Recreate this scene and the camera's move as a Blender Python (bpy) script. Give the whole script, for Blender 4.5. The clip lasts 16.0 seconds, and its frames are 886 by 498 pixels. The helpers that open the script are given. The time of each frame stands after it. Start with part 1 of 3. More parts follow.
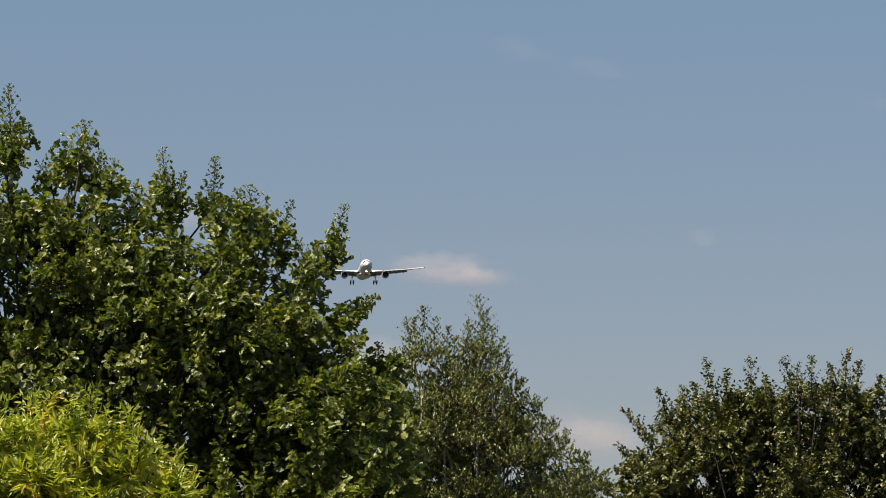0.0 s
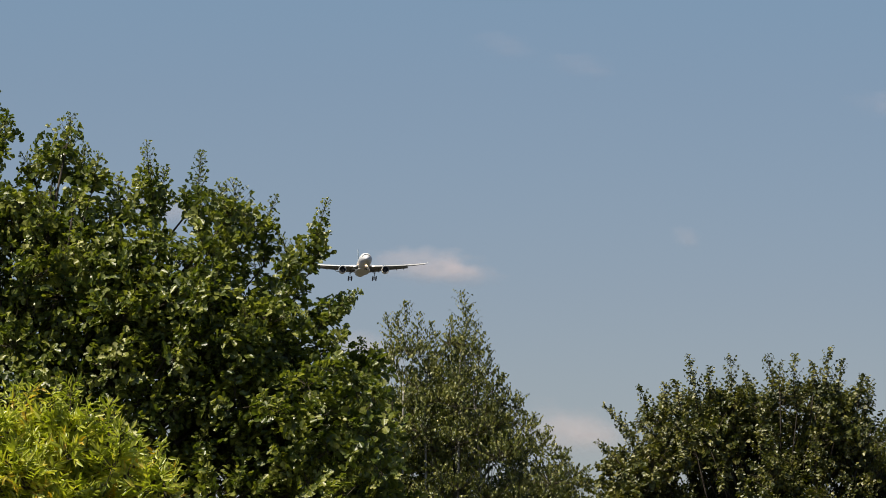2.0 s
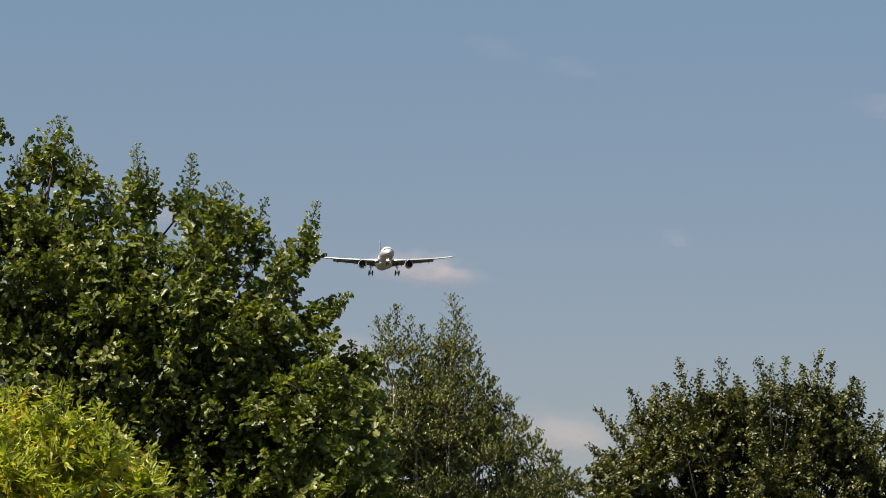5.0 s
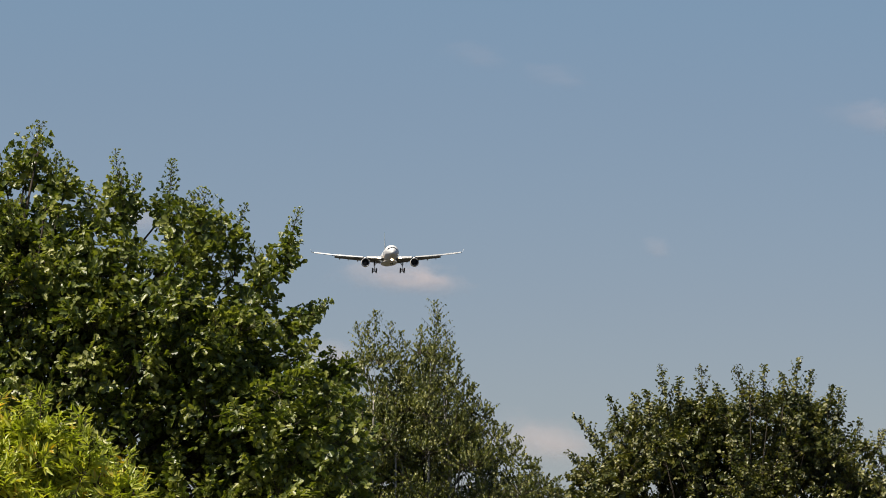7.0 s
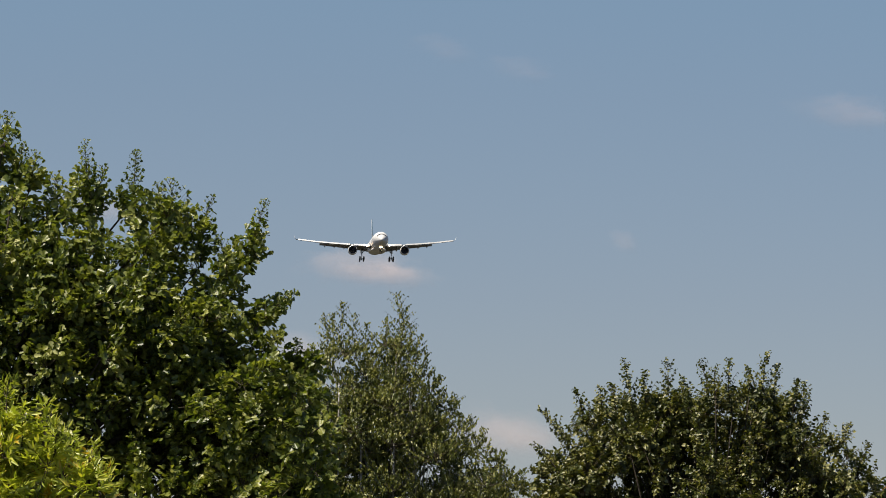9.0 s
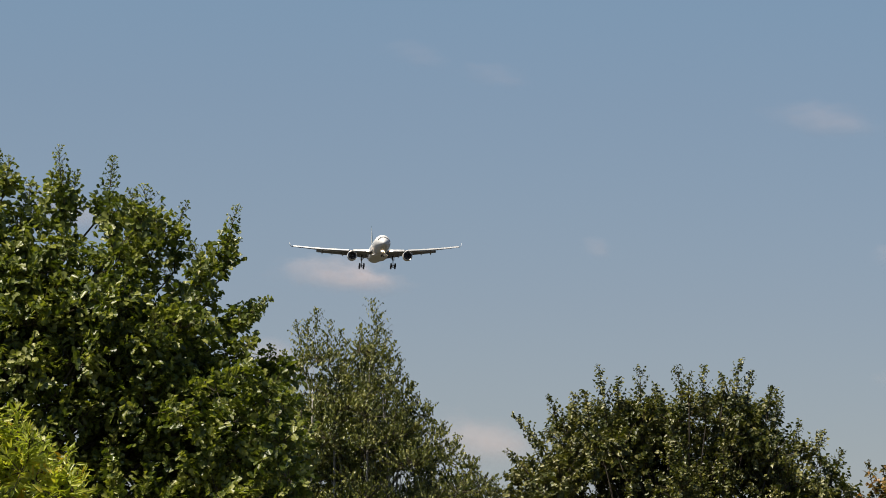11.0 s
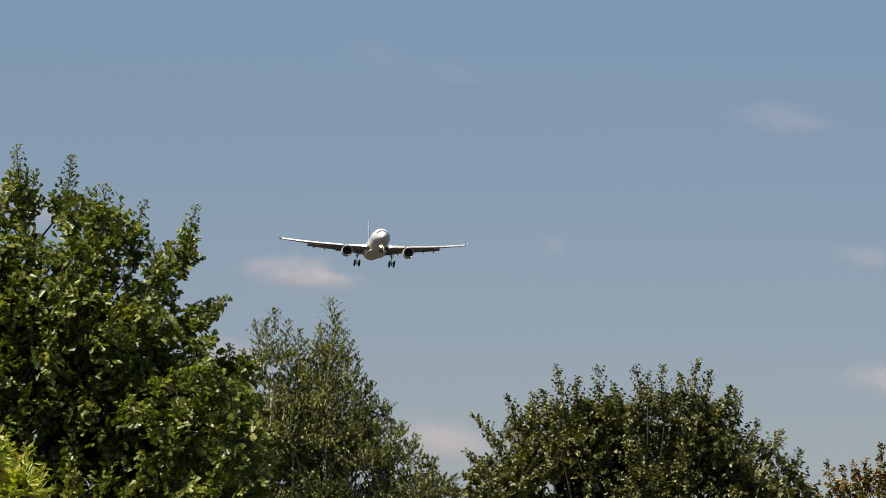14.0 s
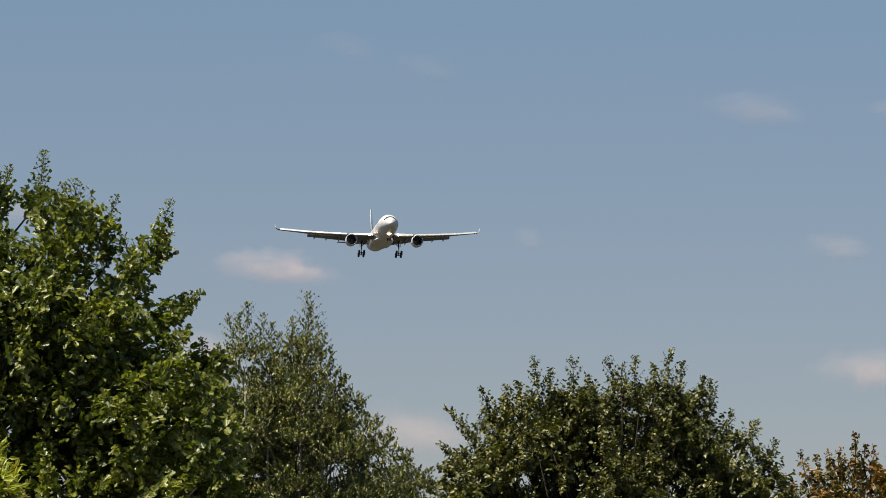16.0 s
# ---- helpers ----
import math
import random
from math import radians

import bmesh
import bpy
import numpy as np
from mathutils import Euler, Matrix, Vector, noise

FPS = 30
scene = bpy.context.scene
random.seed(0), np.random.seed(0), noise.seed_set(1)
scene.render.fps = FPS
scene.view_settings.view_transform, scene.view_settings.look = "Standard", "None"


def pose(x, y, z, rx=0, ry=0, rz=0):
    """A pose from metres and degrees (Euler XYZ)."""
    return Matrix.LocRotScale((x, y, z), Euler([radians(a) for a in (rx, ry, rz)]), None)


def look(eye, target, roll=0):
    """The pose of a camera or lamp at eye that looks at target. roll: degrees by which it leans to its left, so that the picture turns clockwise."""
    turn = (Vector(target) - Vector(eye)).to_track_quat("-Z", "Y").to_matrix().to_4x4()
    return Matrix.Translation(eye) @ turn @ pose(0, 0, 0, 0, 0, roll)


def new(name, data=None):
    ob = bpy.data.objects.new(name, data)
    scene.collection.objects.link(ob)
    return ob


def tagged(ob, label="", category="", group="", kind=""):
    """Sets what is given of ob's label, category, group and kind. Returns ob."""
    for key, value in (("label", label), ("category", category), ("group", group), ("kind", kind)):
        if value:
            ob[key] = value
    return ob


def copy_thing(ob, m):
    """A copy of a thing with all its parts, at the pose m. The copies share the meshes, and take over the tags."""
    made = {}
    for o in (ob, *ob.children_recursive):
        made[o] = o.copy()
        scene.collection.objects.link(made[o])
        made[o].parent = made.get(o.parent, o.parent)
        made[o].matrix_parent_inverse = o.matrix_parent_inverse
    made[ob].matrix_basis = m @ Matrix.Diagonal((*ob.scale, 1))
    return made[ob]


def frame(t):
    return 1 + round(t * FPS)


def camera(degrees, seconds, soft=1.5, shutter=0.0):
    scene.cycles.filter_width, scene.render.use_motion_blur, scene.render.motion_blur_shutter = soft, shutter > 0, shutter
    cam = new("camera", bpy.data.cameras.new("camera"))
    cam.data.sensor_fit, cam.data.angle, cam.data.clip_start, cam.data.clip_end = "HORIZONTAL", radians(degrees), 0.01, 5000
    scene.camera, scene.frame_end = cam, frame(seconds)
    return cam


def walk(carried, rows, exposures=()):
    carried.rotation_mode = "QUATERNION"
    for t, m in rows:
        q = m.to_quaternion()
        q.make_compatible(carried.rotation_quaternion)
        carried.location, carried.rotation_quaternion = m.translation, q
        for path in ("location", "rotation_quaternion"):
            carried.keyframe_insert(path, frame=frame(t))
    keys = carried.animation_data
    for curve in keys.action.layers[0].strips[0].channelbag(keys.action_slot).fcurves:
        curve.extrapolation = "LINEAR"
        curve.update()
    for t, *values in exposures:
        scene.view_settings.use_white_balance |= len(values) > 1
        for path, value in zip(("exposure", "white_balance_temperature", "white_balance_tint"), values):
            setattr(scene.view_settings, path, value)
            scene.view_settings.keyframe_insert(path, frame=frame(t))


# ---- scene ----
# ---- camera: stands still on the grass and pans after the aircraft ----
cam = camera(8.08, 16.0, soft=0.5)
EYE = (0.0, 0.0, 1.7)
TURNS = [
    (0, 0.000, 3.750, 0.000), (0.5, -0.045, 3.805, 0.085), (1, -0.029, 3.780, 0.220), (1.5, -0.047, 3.740, 0.377),
    (2, -0.157, 3.708, 0.449), (2.5, -0.190, 3.664, 0.494), (3, -0.167, 3.698, 0.336), (3.5, -0.184, 3.750, 0.398),
    (6, -0.292, 3.731, 0.426), (6.5, -0.358, 3.749, 0.664), (7, -0.423, 3.798, 0.645), (7.5, -0.505, 3.785, 0.769),
    (8, -0.577, 3.745, 0.877), (8.5, -0.651, 3.719, 0.707), (9, -0.734, 3.732, 0.876), (11.5, -1.011, 3.799, 0.981),
    (12, -1.073, 3.798, 0.980), (12.5, -1.183, 3.820, 0.788), (13, -1.299, 3.821, 0.935), (13.5, -1.351, 3.808, 0.949),
    (14, -1.351, 3.797, 0.971), (14.5, -1.339, 3.728, 1.195), (15, -1.367, 3.671, 1.172), (15.5, -1.436, 3.666, 0.872),
    (16, -1.598, 3.731, 0.538)]  # seconds, yaw, pitch, roll
walk(cam, [(t, pose(*EYE, 90 + pitch, 0, yaw) @ pose(0, 0, 0, 0, 0, roll)) for t, yaw, pitch, roll in TURNS],
     exposures=((0.0, 0.33), (16.0, 0.33)))

# ---- daylight ----
SUN_ELEVATION, SUN_AZIMUTH = 63.0, 238.0  # degrees, clockwise from straight ahead
world = bpy.data.worlds.new("sky")
scene.world = world
world.use_nodes = True
wn = world.node_tree.nodes
sky = wn.new("ShaderNodeTexSky")
sky.sky_type = "NISHITA"
sky.sun_disc = False
sky.sun_elevation, sky.sun_rotation = radians(SUN_ELEVATION), radians(SUN_AZIMUTH)
sky.air_density, sky.dust_density, sky.ozone_density = 0.8, 0.2, 4.0
wn["Background"].inputs["Strength"].default_value = 0.0594
haze = wn.new("ShaderNodeMix")
haze.data_type, haze.blend_type = "RGBA", "MULTIPLY"
haze.inputs["Factor"].default_value = 1.0
direction = wn.new("ShaderNodeTexCoord")
height = wn.new("ShaderNodeSeparateXYZ")
low_air = wn.new("ShaderNodeMapRange")
low_air.inputs["From Min"].default_value, low_air.inputs["From Max"].default_value = 0.0511, 0.1103
veil = wn.new("ShaderNodeValToRGB")  # thin haze low over the horizon
veil.color_ramp.elements.new(0.5)
for e, (p, c) in zip(veil.color_ramp.elements, [(0.114, (0.931, 0.838, 0.874)), (0.652, (0.954, 0.884, 0.892)), (0.909, (0.974, 0.932, 0.922))]):
    e.position, e.color = p, (*c, 1)
world.node_tree.links.new(direction.outputs["Generated"], height.inputs["Vector"])
world.node_tree.links.new(height.outputs["Z"], low_air.inputs["Value"])
world.node_tree.links.new(low_air.outputs["Result"], veil.inputs["Fac"])
world.node_tree.links.new(veil.outputs["Color"], haze.inputs["B"])
world.node_tree.links.new(sky.outputs["Color"], haze.inputs["A"])
world.node_tree.links.new(haze.outputs["Result"], wn["Background"].inputs["Color"])

sun_data = bpy.data.lights.new("sun", "SUN")
sun_data.energy, sun_data.angle, sun_data.color = 5.0, radians(0.53), (1.0, 0.91, 0.76)
sun = new("sun", sun_data)
az, el = radians(SUN_AZIMUTH), radians(SUN_ELEVATION)
toward = Vector((math.sin(az) * math.cos(el), math.cos(az) * math.cos(el), math.sin(el)))
sun.matrix_basis = look(tuple(toward * 100), (0, 0, 0))


# ---- materials ----
def material(name):
    mat = bpy.data.materials.new(name)
    mat.use_nodes = True
    return mat, mat.node_tree.nodes, mat.node_tree.links, mat.node_tree.nodes["Principled BSDF"]


def ramp_node(nodes, stops):
    node = nodes.new("ShaderNodeValToRGB")
    while len(node.color_ramp.elements) < len(stops):
        node.color_ramp.elements.new(0.5)
    for e, (p, c) in zip(node.color_ramp.elements, stops):
        e.position, e.color = p, (*c, 1)
    return node


def leaf_material(name, stops, gloss=0.4, through_light=0.3, patch_scale=0.8, shine=0.85):
    """Leaves: a colour for each leaf, drifting over the crown in patches, the end stops painting in glints and shade,
    with light coming through the blade.
    """
    mat, nodes, links, bsdf = material(name)
    geo = nodes.new("ShaderNodeNewGeometry")
    info = nodes.new("ShaderNodeObjectInfo")
    tex = nodes.new("ShaderNodeTexNoise")
    tex.inputs["Scale"].default_value, tex.inputs["Detail"].default_value = patch_scale, 3
    links.new(geo.outputs["Position"], tex.inputs["Vector"])
    add = nodes.new("ShaderNodeMath")
    add.operation = "ADD"
    links.new(geo.outputs["Random Per Island"], add.inputs[0])
    links.new(info.outputs["Random"], add.inputs[1])
    fract = nodes.new("ShaderNodeMath")
    fract.operation = "FRACT"
    links.new(add.outputs[0], fract.inputs[0])
    mix = nodes.new("ShaderNodeMath")
    mix.operation = "MULTIPLY_ADD"
    mix.inputs[1].default_value, mix.inputs[2].default_value = 0.4, -0.2
    links.new(fract.outputs[0], mix.inputs[0])
    patch = nodes.new("ShaderNodeMath")
    patch.operation = "MULTIPLY_ADD"
    patch.inputs[1].default_value = 1.15
    links.new(tex.outputs["Fac"], patch.inputs[0])
    links.new(mix.outputs[0], patch.inputs[2])
    ramp = ramp_node(nodes, stops)
    links.new(patch.outputs[0], ramp.inputs["Fac"])
    links.new(ramp.outputs["Color"], bsdf.inputs["Base Color"])
    bsdf.inputs["Roughness"].default_value = gloss
    bsdf.inputs["Specular IOR Level"].default_value = shine
    translucent = nodes.new("ShaderNodeBsdfTranslucent")
    bright = nodes.new("ShaderNodeMix")
    bright.data_type, bright.blend_type = "RGBA", "MULTIPLY"
    bright.inputs["Factor"].default_value = 1.0
    bright.inputs["B"].default_value = (1.5, 1.6, 0.5, 1)
    links.new(ramp.outputs["Color"], bright.inputs["A"])
    links.new(bright.outputs["Result"], translucent.inputs["Color"])
    blend = nodes.new("ShaderNodeMixShader")
    blend.inputs["Fac"].default_value = through_light
    links.new(bsdf.outputs[0], blend.inputs[1])
    links.new(translucent.outputs[0], blend.inputs[2])
    links.new(blend.outputs[0], nodes["Material Output"].inputs["Surface"])
    return mat


def noisy_material(name, dark, light, scale, roughness=0.8, metal=0.0, bump=0.0, stretch=(1, 1, 1)):
    mat, nodes, links, bsdf = material(name)
    coords = nodes.new("ShaderNodeTexCoord")
    mapping = nodes.new("ShaderNodeMapping")
    mapping.inputs["Scale"].default_value = stretch
    links.new(coords.outputs["Object"], mapping.inputs["Vector"])
    tex = nodes.new("ShaderNodeTexNoise")
    tex.inputs["Scale"].default_value, tex.inputs["Detail"].default_value = scale, 6
    links.new(mapping.outputs["Vector"], tex.inputs["Vector"])
    ramp = ramp_node(nodes, [(0.3, dark), (0.7, light)])
    links.new(tex.outputs["Fac"], ramp.inputs["Fac"])
    links.new(ramp.outputs["Color"], bsdf.inputs["Base Color"])
    bsdf.inputs["Roughness"].default_value, bsdf.inputs["Metallic"].default_value = roughness, metal
    if bump:
        node = nodes.new("ShaderNodeBump")
        node.inputs["Strength"].default_value = bump
        links.new(tex.outputs["Fac"], node.inputs["Height"])
        links.new(node.outputs["Normal"], bsdf.inputs["Normal"])
    return mat


def glow_material(name, colour, strength):
    mat, nodes, links, bsdf = material(name)
    bsdf.inputs["Emission Color"].default_value = (*colour, 1)
    bsdf.inputs["Emission Strength"].default_value = strength
    return mat


# oak, linden, birch: palest stop paints in sun glints, darkest stop deepens the shade
OAK_LEAF = leaf_material("oak_leaf", [(0.15, (0.016, 0.034, 0.006)), (0.5, (0.106, 0.140, 0.021)), (0.82, (0.30, 0.31, 0.066)), (0.97, (0.56, 0.56, 0.26))], 0.40, 0.33, 3.0, shine=0.7)
LINDEN_LEAF = leaf_material("linden_leaf", [(0.15, (0.015, 0.026, 0.006)), (0.52, (0.068, 0.082, 0.011)), (0.75, (0.185, 0.175, 0.032)), (0.92, (0.34, 0.33, 0.16))], 0.44, 0.2, 4.0, shine=0.62)
BIRCH_LEAF = leaf_material("birch_leaf", [(0.15, (0.024, 0.034, 0.008)), (0.5, (0.090, 0.110, 0.015)), (0.72, (0.215, 0.220, 0.035)), (0.92, (0.42, 0.40, 0.15))], 0.42, 0.24, 4.0, shine=0.7)
ELDER_LEAF = leaf_material("elder_leaf", [(0.2, (0.16, 0.20, 0.016)), (0.55, (0.37, 0.41, 0.045)), (0.78, (0.60, 0.58, 0.11)), (0.90, (0.58, 0.36, 0.03))], 0.38, 0.35, 3.0)
RUSSET_LEAF = leaf_material("russet_leaf", [(0.2, (0.035, 0.050, 0.010)), (0.45, (0.085, 0.085, 0.014)), (0.6, (0.19, 0.115, 0.016)), (0.85, (0.30, 0.14, 0.02))], 0.45, 0.2, 2.5, shine=0.6)
BARK = noisy_material("brown_bark", (0.03, 0.025, 0.02), (0.09, 0.07, 0.05), 6, 0.9, 0, 0.6, (3, 3, 0.6))
BIRCH_BARK = noisy_material("white_birch_bark", (0.12, 0.11, 0.095), (0.46, 0.44, 0.40), 5, 0.7, 0, 0.3, (1, 1, 4))
TWIG = noisy_material("twig_bark", (0.03, 0.025, 0.014), (0.08, 0.06, 0.03), 12, 0.8)
GRASS_SOIL = noisy_material("meadow_ground", (0.02, 0.02, 0.01), (0.05, 0.042, 0.024), 0.6, 0.95, 0, 0.4)
WHITE_PAINT = noisy_material("white_aircraft_paint", (0.62, 0.62, 0.62), (0.74, 0.74, 0.73), 0.35, 0.5)
GREY_PAINT = noisy_material("grey_wing_paint", (0.2, 0.205, 0.21), (0.28, 0.28, 0.29), 0.5, 0.6)
BARE_METAL = noisy_material("polished_metal", (0.6, 0.6, 0.6), (0.8, 0.8, 0.8), 2, 0.22, 1.0)
DARK_METAL = noisy_material("dark_metal", (0.03, 0.03, 0.035), (0.09, 0.09, 0.1), 2, 0.45, 0.6)
GEAR_METAL = noisy_material("landing_gear_grey", (0.07, 0.07, 0.075), (0.16, 0.16, 0.165), 3, 0.5, 0.3)
RUBBER = noisy_material("tyre_rubber", (0.015, 0.015, 0.015), (0.035, 0.035, 0.035), 5, 0.85)
DARK_GLASS = noisy_material("dark_glazing", (0.012, 0.014, 0.016), (0.02, 0.022, 0.026), 1, 0.08)
FIN_BLUE = noisy_material("blue_fin_paint", (0.08, 0.13, 0.17), (0.12, 0.18, 0.23), 0.6, 0.4)
for paint in (WHITE_PAINT, GREY_PAINT):
    paint.node_tree.nodes["Principled BSDF"].inputs["Specular IOR Level"].default_value = 0.2
LAMP_GLOW = glow_material("lit_landing_light", (1.0, 0.72, 0.42), 34.0)
INSECT_BODY = noisy_material("insect_shell", (0.01, 0.01, 0.01), (0.04, 0.03, 0.02), 300, 0.4)


def cloud_material(seed, density, aspect):
    """Thin cloud: white droplets scattering light, ragged and fading to nothing at the rim."""
    mat, nodes, links, bsdf = material("thin_cloud")
    nodes.remove(bsdf)
    coords = nodes.new("ShaderNodeTexCoord")
    warp = nodes.new("ShaderNodeTexNoise")
    warp.inputs["Scale"].default_value, warp.inputs["Detail"].default_value = 1.5, 6
    shift = nodes.new("ShaderNodeMapping")
    shift.inputs["Location"].default_value = (seed * 7.3, seed * 3.1, 0)
    shift.inputs["Scale"].default_value = (0.75 * aspect, 1, 1)
    links.new(coords.outputs["Object"], shift.inputs["Vector"])
    links.new(shift.outputs["Vector"], warp.inputs["Vector"])
    # ragged rim: the distance from the middle is bent by the noise; the base fades more softly than the top
    centred = nodes.new("ShaderNodeVectorMath")
    centred.operation = "SUBTRACT"
    centred.inputs[1].default_value = (0.5, 0.5, 0.5)
    links.new(warp.outputs["Color"], centred.inputs[0])
    bent = nodes.new("ShaderNodeVectorMath")
    bent.operation = "MULTIPLY_ADD"
    bent.inputs[1].default_value = (0.75, 0.9, 0.0)
    links.new(centred.outputs["Vector"], bent.inputs[0])
    links.new(coords.outputs["Object"], bent.inputs[2])
    length = nodes.new("ShaderNodeVectorMath")
    length.operation = "LENGTH"
    links.new(bent.outputs["Vector"], length.inputs[0])
    rim = nodes.new("ShaderNodeMapRange")
    rim.interpolation_type = "SMOOTHSTEP"
    rim.inputs["From Min"].default_value, rim.inputs["From Max"].default_value = 0.8, 0.15
    links.new(length.outputs["Value"], rim.inputs["Value"])
    axes = nodes.new("ShaderNodeSeparateXYZ")
    links.new(bent.outputs["Vector"], axes.inputs["Vector"])
    puff = nodes.new("ShaderNodeMapRange")
    puff.inputs["From Min"].default_value, puff.inputs["From Max"].default_value = -0.7, 0.25
    puff.inputs["To Min"].default_value = 0.25
    links.new(axes.outputs["Y"], puff.inputs["Value"])
    both = nodes.new("ShaderNodeMath")
    both.operation = "MULTIPLY"
    links.new(rim.outputs[0], both.inputs[0])
    links.new(puff.outputs[0], both.inputs[1])
    amount = nodes.new("ShaderNodeMath")
    amount.operation = "MULTIPLY"
    amount.inputs[1].default_value = density
    links.new(both.outputs[0], amount.inputs[0])
    white = nodes.new("ShaderNodeBsdfDiffuse")
    white.inputs["Color"].default_value = (0.87, 0.72, 0.69, 1)
    clear = nodes.new("ShaderNodeBsdfTransparent")
    mix = nodes.new("ShaderNodeMixShader")
    links.new(amount.outputs[0], mix.inputs["Fac"])
    links.new(clear.outputs[0], mix.inputs[1])
    glow = nodes.new("ShaderNodeBsdfTranslucent")
    glow.inputs["Color"].default_value = (0.87, 0.72, 0.69, 1)
    half = nodes.new("ShaderNodeMixShader")
    half.inputs["Fac"].default_value = 0.25
    links.new(white.outputs[0], half.inputs[1])
    links.new(glow.outputs[0], half.inputs[2])
    links.new(half.outputs[0], mix.inputs[2])
    links.new(mix.outputs[0], nodes["Material Output"].inputs["Surface"])
    return mat


# ---- mesh helpers ----
def mesh_object(name, verts, faces, mat, parent=None, smooth=False):
    me = bpy.data.meshes.new(name)
    me.from_pydata([tuple(v) for v in verts], [], faces)
    me.materials.append(mat)
    if smooth:
        me.polygons.foreach_set("use_smooth", [True] * len(me.polygons))
    me.update()
    ob = new(name, me)
    ob.parent = parent
    return ob


def part(name, bm, mat, parent, label="", smooth=True):
    """Links a bmesh as one mesh object under a thing or a part."""
    bmesh.ops.recalc_face_normals(bm, faces=bm.faces[:])
    me = bpy.data.meshes.new(name)
    bm.to_mesh(me)
    bm.free()
    me.materials.append(mat)
    if smooth:
        me.polygons.foreach_set("use_smooth", [True] * len(me.polygons))
    ob = new(name, me)
    ob.parent = parent
    if label:
        ob["label"] = label
    return ob


def loft(bm, rings, cap=True):
    """Skins rings of equal length; each ring is a list of points."""
    made = [[bm.verts.new(p) for p in ring] for ring in rings]
    n = len(made[0])
    for a, b in zip(made, made[1:]):
        for i in range(n):
            bm.faces.new((a[i], a[(i + 1) % n], b[(i + 1) % n], b[i]))
    if cap:
        bm.faces.new(made[0])
        bm.faces.new(made[-1])
    return bm


def circle(centre, radius, axis, n=16, squash=1.0):
    c, w = Vector(centre), Vector(axis).normalized()
    u = w.orthogonal().normalized()
    if abs(w.z) < 0.9:
        u = Vector((0, 0, 1)).cross(w).normalized()
    v = w.cross(u)
    return [c + u * radius * math.cos(2 * math.pi * i / n) + v * radius * squash * math.sin(2 * math.pi * i / n) for i in range(n)]


def rod(bm, a, b, ra, rb=None, n=10):
    axis = Vector(b) - Vector(a)
    return loft(bm, [circle(a, ra, axis, n), circle(b, ra if rb is None else rb, axis, n)])


def tube_data(points, radii, n=6):
    """Vertices and faces of a tapering tube along a bent line."""
    verts, faces = [], []
    pts = [Vector(p) for p in points]
    for i, p in enumerate(pts):
        axis = (pts[min(i + 1, len(pts) - 1)] - pts[max(i - 1, 0)]).normalized()
        u = axis.orthogonal().normalized()
        v = axis.cross(u)
        for k in range(n):
            a = 2 * math.pi * k / n
            verts.append(p + (u * math.cos(a) + v * math.sin(a)) * radii[i])
        if i:
            for k in range(n):
                faces.append(((i - 1) * n + k, (i - 1) * n + (k + 1) % n, i * n + (k + 1) % n, i * n + k))
    faces.append(tuple(range(n))[::-1])
    faces.append(tuple(range((len(pts) - 1) * n, len(pts) * n)))
    return verts, faces


# ---- ground ----
def make_ground():
    verts, faces = [(0, 0, 0)], []
    rings, n = [20, 60, 120, 300, 800, 2000, 4900], 48
    for r in rings:
        for k in range(n):
            a = 2 * math.pi * k / n
            verts.append((r * math.cos(a), r * math.sin(a), 0.0))
    for k in range(n):
        faces.append((0, 1 + k, 1 + (k + 1) % n))
    for j in range(len(rings) - 1):
        for k in range(n):
            faces.append((1 + j * n + k, 1 + (j + 1) * n + k, 1 + (j + 1) * n + (k + 1) % n, 1 + j * n + (k + 1) % n))
    ob = mesh_object("ground", verts, faces, GRASS_SOIL)
    tagged(ob, "flat grassy meadow ground reaching to the horizon", "ground", kind="structure")


make_ground()

# ---- trees ----
SHOOTS = []  # stem, foot, phase and sway of each leader
LEAF_SHAPES = {
    "oak": [(0.11, 0.18), (0.30, 0.36), (0.14, 0.50), (0.37, 0.68), (0.22, 0.92)],
    "linden": [(0.30, 0.10), (0.40, 0.36), (0.22, 0.70)],
    "birch": [(0.30, 0.22), (0.30, 0.45), (0.11, 0.78)],
    "elder": [(0.09, 0.16), (0.14, 0.40), (0.07, 0.75)],
}


def leaf_template(shape, fold=0.35, curl=-0.18):
    """One blade, folded along its midrib: base, tip, then both rims. Length 1 along y."""
    rim = LEAF_SHAPES[shape]
    k = len(rim)
    pts = [(0, 0, 0), (0, 1, curl)]
    for s in (1, -1):
        pts += [(s * x, y, fold * x + curl * y * y) for x, y in rim]
    right = [0] + list(range(2, 2 + k)) + [1]
    left = [0, 1] + list(range(2 + 2 * k - 1, 1 + k, -1))
    return np.array(pts, dtype=float), [right, left]


def unit(a):
    return a / np.maximum(np.linalg.norm(a, axis=-1, keepdims=True), 1e-9)


